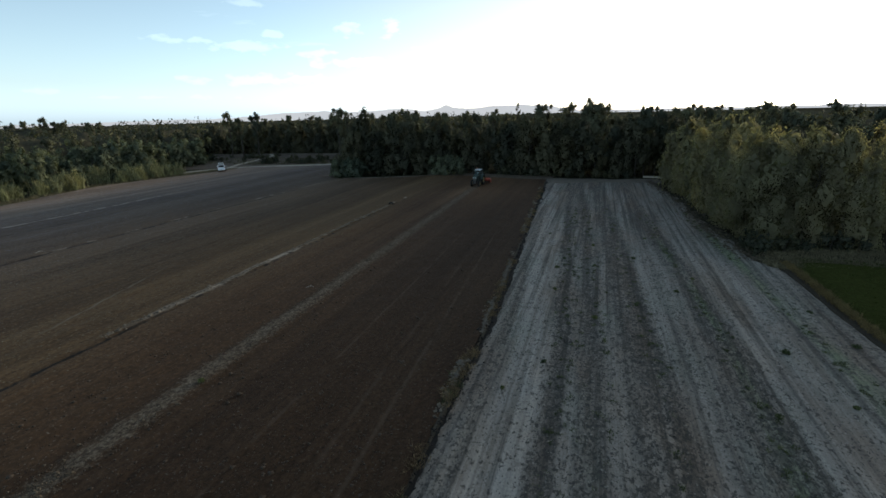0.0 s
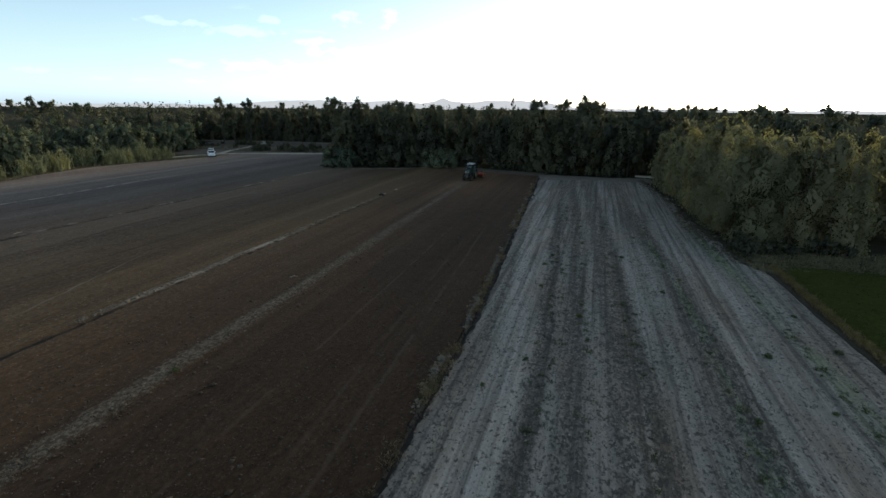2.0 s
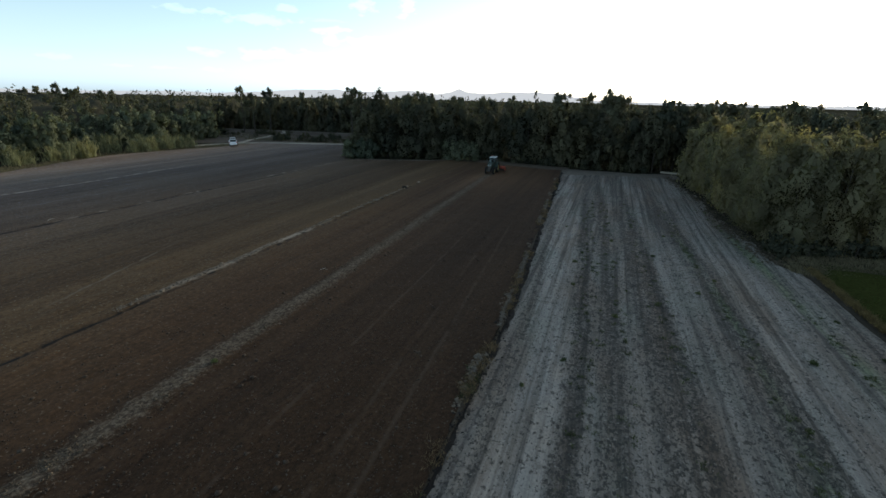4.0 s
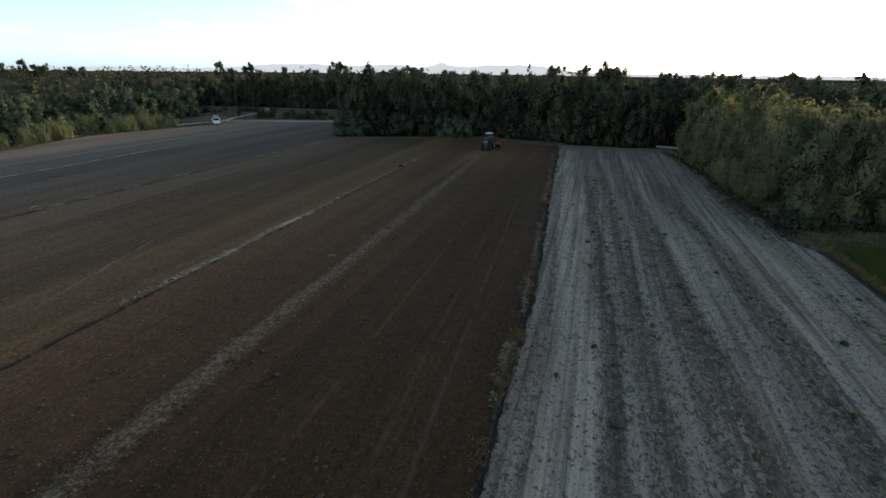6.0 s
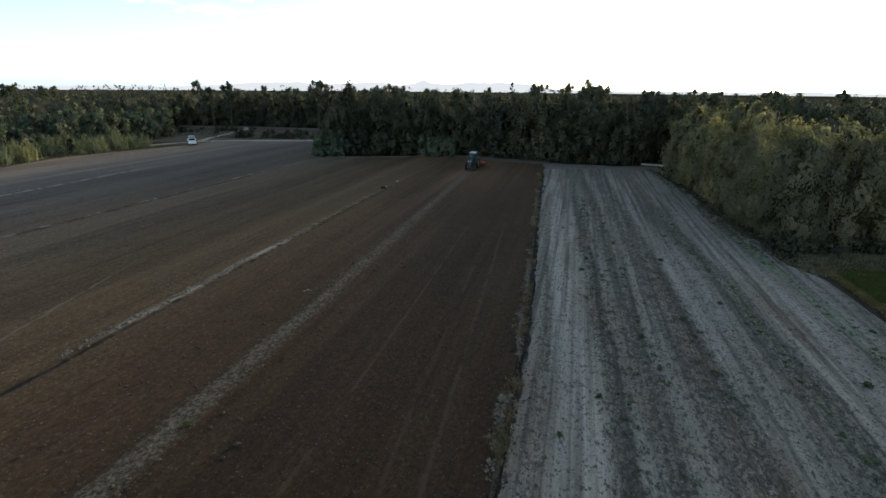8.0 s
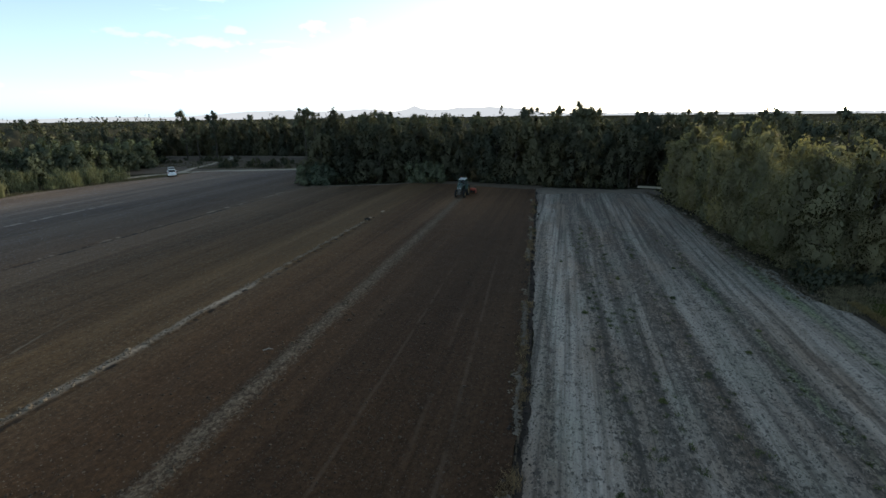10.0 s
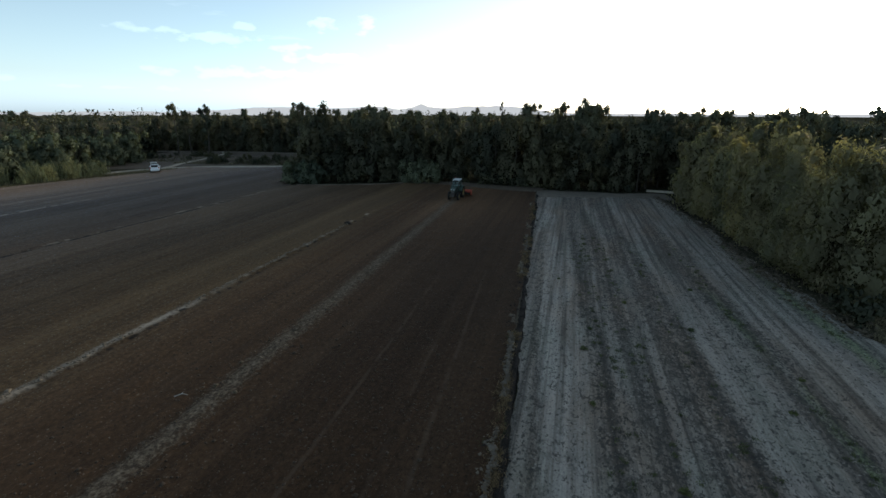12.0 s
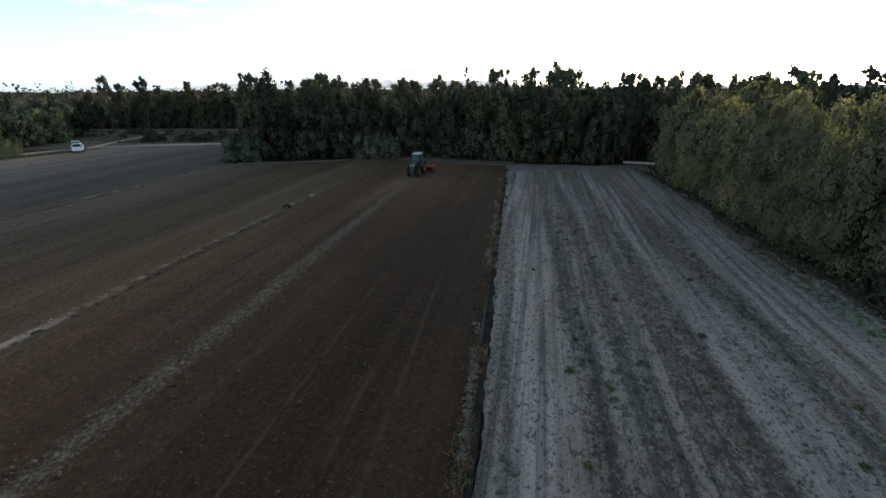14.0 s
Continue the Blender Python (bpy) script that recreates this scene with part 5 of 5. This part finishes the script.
# ---- tractor, implement and car ----
def wheel(parent, name, radius, width, at, rim_material, lugs=18):
    """A wheel whose axle runs along x: a lugged tyre and a dished rim."""
    holder = lathe(bmesh.new(), [(radius * 0.60, -width * 0.40), (radius * 0.88, -width * 0.5), (radius * 0.97, -width * 0.40), (radius, -width * 0.15), (radius, width * 0.15),
                                 (radius * 0.97, width * 0.40), (radius * 0.88, width * 0.5), (radius * 0.60, width * 0.40)], 32, pose(*at))
    for i in range(lugs):
        a = 360 * i / lugs
        for sgn in (-1, 1):
            m = pose(*at) @ pose(0, 0, 0, a + (360 / lugs / 2 if sgn > 0 else 0), 0, 0) @ pose(sgn * width * 0.24, 0, radius, 0, 0, sgn * 35)
            made = bmesh.ops.create_cube(holder, size=1.0)["verts"]
            bmesh.ops.transform(holder, matrix=m @ Matrix.Diagonal((width * 0.5, 0.05 * radius / 0.5, 0.05, 1)), verts=made)
    tyre = part(name, holder, RUBBER, parent, "black lugged tractor tyre")
    bm = lathe(bmesh.new(), [(0.02, -width * 0.12), (radius * 0.30, -width * 0.10), (radius * 0.50, -width * 0.30), (radius * 0.62, -width * 0.36), (radius * 0.62, width * 0.36),
                             (radius * 0.50, width * 0.30), (radius * 0.30, width * 0.10), (0.02, width * 0.12)], 28, pose(*at))
    part("rim", bm, rim_material, tyre, "yellow painted wheel rim" if rim_material is YELLOW else "grey alloy wheel rim")
    bm = lathe(bmesh.new(), [(0.01, -width * 0.2), (radius * 0.16, -width * 0.2), (radius * 0.16, width * 0.2), (0.01, width * 0.2)], 12, pose(*at))
    part("hub", bm, STEEL, tyre)
    return tyre


def make_tractor():
    t = thing("tractor", pose(-19.3, 77.8, 0.02, 0, 0, 0) @ Matrix.Diagonal((0.84, 1, 1, 1)), "dark green tractor with yellow wheels and pale cab roof", "tractor")
    bm = bmesh.new()
    prism(bm, [(-2.35, 1.02), (-2.38, 1.30), (-2.25, 1.50), (-1.2, 1.66), (-0.38, 1.74), (-0.38, 1.0)], -0.36, 0.36)
    bmesh.ops.bevel(bm, geom=list(bm.edges), offset=0.06, segments=2, affect="EDGES")
    hood = part("hood", bm, GREEN, t, "green sloping engine hood")
    bm = box(bmesh.new(), (0.58, 0.05, 0.42), (0, -2.40, 1.20), bevel=0.015)
    for i in range(5):
        box(bm, (0.52, 0.03, 0.025), (0, -2.435, 1.05 + 0.075 * i))
    part("grille", bm, STEEL, hood, "dark front grille")
    for sx in (-1, 1):
        part("headlight", box(bmesh.new(), (0.16, 0.05, 0.10), (sx * 0.22, -2.41, 1.46), (-20, 0, 0), 0.02), LAMP_CLEAR, hood, "clear headlight")
        part("side_vent", box(bmesh.new(), (0.02, 0.75, 0.22), (sx * 0.366, -1.5, 1.32), bevel=0.005), STEEL, hood)
    bm = box(bmesh.new(), (0.46, 2.9, 0.42), (0, -0.75, 0.80), bevel=0.04)
    box(bm, (0.7, 0.8, 0.5), (0, 0.55, 0.85), bevel=0.05)
    rod(bm, (-0.72, -1.75, 0.55), (0.72, -1.75, 0.55), 0.08)
    rod(bm, (-0.75, 0.6, 0.80), (0.75, 0.6, 0.80), 0.12)
    part("chassis", bm, STEEL, t, "dark steel chassis and axles")
    bm = box(bmesh.new(), (0.62, 0.34, 0.36), (0, -2.52, 0.75), bevel=0.03)
    for i in range(5):
        box(bm, (0.09, 0.40, 0.42), (-0.24 + 0.12 * i, -2.56, 0.74), bevel=0.02)
    part("front_weights", bm, STEEL, t, "stack of dark front weights")
    wheel(t, "rear_wheel", 0.80, 0.46, (-0.80, 0.6, 0.80), YELLOW, 20)
    wheel(t, "rear_wheel", 0.80, 0.46, (0.80, 0.6, 0.80), YELLOW, 20)
    wheel(t, "front_wheel", 0.54, 0.34, (-0.76, -1.75, 0.54), YELLOW, 16)
    wheel(t, "front_wheel", 0.54, 0.34, (0.76, -1.75, 0.54), YELLOW, 16)
    for sx in (-1, 1):
        bm = bmesh.new()
        arc = [(0.6 + 0.92 * math.cos(a), 0.82 + 0.92 * math.sin(a)) for a in np.linspace(math.radians(15), math.radians(165), 10)]
        arc += [(0.6 + 0.87 * math.cos(a), 0.82 + 0.87 * math.sin(a)) for a in np.linspace(math.radians(165), math.radians(15), 10)]
        prism(bm, arc, sx * 0.55, sx * 1.02)
        part("fender", bm, GREEN, t, "green curved rear fender")
        bm = box(bmesh.new(), (0.3, 0.3, 0.03), (sx * 0.62, -0.62, 0.55))
        box(bm, (0.3, 0.3, 0.03), (sx * 0.62, -0.62, 0.80))
        box(bm, (0.03, 0.3, 0.35), (sx * 0.76, -0.62, 0.68))
        part("step", bm, STEEL, t)
        bm = rod(bmesh.new(), (sx * 0.66, -0.42, 2.25), (sx * 0.98, -0.55, 2.2), 0.018)
        box(bm, (0.16, 0.05, 0.28), (sx * 1.0, -0.56, 2.08), bevel=0.02)
        part("mirror", bm, STEEL, t, "black side mirror")
        part("work_light", box(bmesh.new(), (0.14, 0.08, 0.10), (sx * 0.5, -0.52, 2.50), bevel=0.02), LAMP_CLEAR, t)
    bm = bmesh.new()
    posts = [((sx * 0.62, -0.36, 1.0), (sx * 0.60, -0.34, 2.48)) for sx in (-1, 1)] + [((sx * 0.68, 0.35, 1.3), (sx * 0.64, 0.38, 2.48)) for sx in (-1, 1)] + [((sx * 0.62, 1.12, 1.4), (sx * 0.60, 1.0, 2.48)) for sx in (-1, 1)]
    for a, b in posts:
        rod(bm, a, b, 0.045, 0.04, 8)
    box(bm, (1.3, 1.45, 0.12), (0, 0.35, 1.02), bevel=0.02)
    box(bm, (1.28, 0.06, 0.5), (0, -0.35, 1.25), bevel=0.02)
    box(bm, (1.26, 0.06, 0.35), (0, 1.12, 1.30), bevel=0.02)
    cab = part("cab_frame", bm, GREEN, t, "green cab frame with dark posts")
    part("windscreen", box(bmesh.new(), (1.16, 0.012, 0.98), (0, -0.365, 1.97)), GLASS, cab)
    part("rear_window", box(bmesh.new(), (1.14, 0.012, 0.95), (0, 1.07, 1.97), (6, 0, 0)), GLASS, cab)
    for sx in (-1, 1):
        part("door_glass", box(bmesh.new(), (0.012, 0.66, 1.3), (sx * 0.655, 0.0, 1.78)), GLASS, cab)
        part("side_window", box(bmesh.new(), (0.012, 0.58, 0.9), (sx * 0.65, 0.72, 1.98)), GLASS, cab)
    bm = box(bmesh.new(), (1.30, 1.52, 0.13), (0, 0.34, 2.53), bevel=0.06, taper=0.92)
    part("roof", bm, ROOF, t, "pale rounded cab roof")
    bm = box(bmesh.new(), (0.5, 0.48, 0.12), (0, 0.55, 1.30), bevel=0.04)
    box(bm, (0.48, 0.12, 0.6), (0, 0.82, 1.62), (8, 0, 0), 0.04)
    part("driver_seat", bm, RUBBER, t, "black padded operator seat")
    bm = rod(bmesh.new(), (0, -0.12, 1.2), (0, 0.08, 1.62), 0.03)
    lathe(bm, [(0.17, -0.015), (0.20, -0.015), (0.20, 0.015), (0.17, 0.015)], 20, pose(0, 0.09, 1.63, 0, 65, 90))
    part("steering_wheel", bm, RUBBER, t)
    bm = rod(bmesh.new(), (0.42, -0.5, 1.3), (0.42, -0.5, 2.42), 0.05, 0.045)
    rod(bm, (0.42, -0.5, 2.40), (0.42, -0.42, 2.55), 0.045, 0.04)
    part("exhaust", bm, STEEL, t, "upright dark exhaust pipe")
    bm = rod(bmesh.new(), (-0.5, 0.95, 2.62), (-0.5, 0.95, 2.76), 0.06, 0.05, 12)
    part("beacon", bm, ORANGE, t, "small orange roof beacon")
    bm = bmesh.new()
    for sx in (-1, 1):
        rod(bm, (sx * 0.4, 0.9, 0.62), (sx * 0.42, 1.75, 0.58), 0.035)
    rod(bm, (0, 1.1, 1.15), (0, 1.8, 1.1), 0.03)
    part("hitch", bm, STEEL, t, "dark steel three-point hitch arms")
    return t


def make_tiller():
    t = thing("rotary_tiller", pose(-19.3, 77.8, 0.02, 0, 0, 0) @ pose(0.4, 2.25, 0), "orange-red tilling implement behind the tractor", "farm implement")
    bm = bmesh.new()
    prism(bm, [(-0.35, 0.62), (-0.28, 0.78), (0.2, 0.80), (0.48, 0.55), (0.50, 0.30), (0.42, 0.30), (0.38, 0.50), (0.12, 0.70), (-0.3, 0.70)], -1.2, 1.2)
    part("hood", bm, ORANGE, t, "orange-red steel hood over the blades")
    for sx in (-1, 1):
        bm = bmesh.new()
        prism(bm, [(-0.35, 0.16), (-0.38, 0.72), (0.2, 0.82), (0.5, 0.5), (0.45, 0.12)], sx * 1.20, sx * 1.25)
        part("side_plate", bm, ORANGE, t)
    bm = bmesh.new()
    for sx in (-0.22, 0.22):
        rod(bm, (sx, -0.25, 0.75), (sx * 0.5, -0.35, 1.35), 0.04)
        rod(bm, (sx, 0.3, 0.72), (sx * 0.5, -0.3, 1.35), 0.03)
    box(bm, (0.36, 0.08, 0.16), (0, -0.34, 1.34), bevel=0.02)
    box(bm, (2.3, 0.1, 0.1), (0, -0.2, 0.85), bevel=0.015)
    part("headstock", bm, ORANGE, t, "orange-red triangular linkage frame")
    part("gearbox", box(bmesh.new(), (0.36, 0.42, 0.32), (0, -0.05, 0.96), bevel=0.05), STEEL, t)
    bm = rod(bmesh.new(), (-1.18, 0, 0.32), (1.18, 0, 0.32), 0.06)
    for i in range(22):
        x, a = -1.1 + 0.105 * i, i * 1.3
        box(bm, (0.05, 0.015, 0.24), (x, 0.13 * math.cos(a), 0.32 + 0.13 * math.sin(a)), (math.degrees(a) - 90, 0, 0))
    part("rotor", bm, STEEL, t, "dark steel rotor with bent blades")
    bm = lathe(bmesh.new(), [(0.02, -1.15), (0.17, -1.15), (0.17, 1.15), (0.02, 1.15)], 16, pose(0, 0.78, 0.19))
    part("roller", bm, STEEL, t, "dark steel packer roller")
    bm = bmesh.new()
    for sx in (-1.05, 1.05):
        rod(bm, (sx, 0.35, 0.6), (sx, 0.78, 0.2), 0.035)
    part("roller_arm", bm, ORANGE, t)
    part("marker_board", box(bmesh.new(), (0.20, 0.03, 0.24), (0.9, 0.42, 0.98), bevel=0.01), STEEL, t, "small grey marker board")
    part("board_post", rod(bmesh.new(), (0.9, 0.40, 0.6), (0.9, 0.40, 1.0), 0.02), STEEL, t)
    return t


def loft(bm, sections):
    """Skins rings of equal point counts."""
    rings = [[bm.verts.new(p) for p in s] for s in sections]
    n = len(rings[0])
    for a, b in zip(rings, rings[1:]):
        for i in range(n):
            bm.faces.new((a[i], a[(i + 1) % n], b[(i + 1) % n], b[i]))
    bm.faces.new(list(reversed(rings[0])))
    bm.faces.new(rings[-1])
    bmesh.ops.recalc_face_normals(bm, faces=bm.faces)
    return bm


def make_car():
    """A hatchback; its rear is at -y, with the tailgate raised."""
    c = thing("car", pose(-84.9, 90.7, 0.05, 0, 0, 44) @ Matrix.Diagonal((0.94, 0.94, 0.97, 1)), "white hatchback car parked with its tailgate raised on a sandy track", "car")
    def ring(y, w, z0, z1, shoulder):
        return [(-w * 0.92, y, z0), (-w, y, z0 + 0.16), (-w, y, shoulder), (-w * 0.93, y, z1), (w * 0.93, y, z1), (w, y, shoulder), (w, y, z0 + 0.16), (w * 0.92, y, z0)]
    bm = loft(bmesh.new(), [ring(-2.02, 0.74, 0.36, 0.80, 0.66), ring(-1.9, 0.84, 0.24, 0.98, 0.80), ring(-1.2, 0.88, 0.22, 1.0, 0.82), ring(0.2, 0.88, 0.22, 0.98, 0.82),
                            ring(0.95, 0.87, 0.22, 0.96, 0.80), ring(1.6, 0.84, 0.24, 0.84, 0.70), ring(2.0, 0.72, 0.34, 0.66, 0.56)])
    bmesh.ops.bevel(bm, geom=[e for e in bm.edges if e.calc_length() > 0.25], offset=0.03, segments=2, affect="EDGES")
    body = part("body", bm, WHITE, c, "white painted car body")
    def cab(y, w0, w1, z0, z1):
        return [(-w0, y, z0), (-w1, y, z1), (w1, y, z1), (w0, y, z0)]
    bm = loft(bmesh.new(), [cab(-1.55, 0.64, 0.60, 1.42, 1.47), cab(-0.6, 0.66, 0.62, 1.45, 1.53), cab(0.15, 0.64, 0.6, 1.42, 1.50)])
    for sx in (-1, 1):
        rod(bm, (sx * 0.80, -1.85, 0.96), (sx * 0.63, -1.5, 1.46), 0.06, 0.05, 8)
        rod(bm, (sx * 0.84, -0.45, 0.96), (sx * 0.65, -0.5, 1.46), 0.05, 0.04, 8)
        rod(bm, (sx * 0.82, 0.95, 0.95), (sx * 0.63, 0.15, 1.46), 0.05, 0.04, 8)
    part("roof", bm, WHITE, c, "white roof and pillars")
    def pane(name, pts):
        b = bmesh.new()
        f = b.faces.new([b.verts.new(p) for p in pts])
        b.normal_update()
        bmesh.ops.solidify(b, geom=[f], thickness=0.012)
        return part(name, b, GLASS, c)
    pane("windscreen", [(-0.78, 0.95, 0.97), (0.78, 0.95, 0.97), (0.60, 0.18, 1.45), (-0.60, 0.18, 1.45)])
    for sx in (-1, 1):
        pane("side_window", [(sx * 0.83, 0.85, 0.97), (sx * 0.83, -0.42, 0.97), (sx * 0.645, -0.47, 1.44), (sx * 0.625, 0.12, 1.44)])
        pane("side_window", [(sx * 0.83, -0.50, 0.97), (sx * 0.80, -1.72, 0.98), (sx * 0.635, -1.45, 1.43), (sx * 0.645, -0.52, 1.44)])
        part("headlight", box(bmesh.new(), (0.34, 0.12, 0.14), (sx * 0.58, 1.92, 0.62), (20, 0, sx * -18), 0.03), LAMP_CLEAR, body)
        part("taillight", box(bmesh.new(), (0.16, 0.10, 0.30), (sx * 0.76, -1.93, 0.84), bevel=0.03), LAMP_RED, body, "red taillight")
        part("mirror", box(bmesh.new(), (0.18, 0.12, 0.12), (sx * 0.96, 0.62, 1.02), bevel=0.03), WHITE, body)
        part("door_handle", box(bmesh.new(), (0.03, 0.16, 0.03), (sx * 0.885, -0.25, 0.80), bevel=0.008), STEEL, body)
    part("rear_bumper", box(bmesh.new(), (1.56, 0.16, 0.26), (0, -2.02, 0.46), bevel=0.05), WHITE, body, "white rear bumper")
    part("front_bumper", box(bmesh.new(), (1.46, 0.16, 0.26), (0, 1.98, 0.42), bevel=0.05), WHITE, body)
    part("boot_lining", box(bmesh.new(), (1.2, 0.04, 0.42), (0, -1.62, 1.20), (-18, 0, 0)), RUBBER, c, "dark open boot interior")
    gate = part("tailgate", box(bmesh.new(), (1.24, 1.0, 0.07), (0, -1.98, 1.86), (-32, 0, 0), 0.025), WHITE, c, "white raised tailgate")
    part("rear_window", box(bmesh.new(), (0.98, 0.45, 0.09), (0, -1.79, 1.745), (-32, 0, 0)), GLASS, gate)
    for sx in (-1, 1):
        part("gas_strut", rod(bmesh.new(), (sx * 0.6, -1.7, 1.2), (sx * 0.57, -2.0, 1.84), 0.012), STEEL, gate)
    for sx in (-1, 1):
        for y in (-1.28, 1.25):
            wheel(c, "wheel", 0.31, 0.2, (sx * 0.80, y, 0.31), STEEL, 12)
    return c


make_tractor()
make_tiller()
make_car()
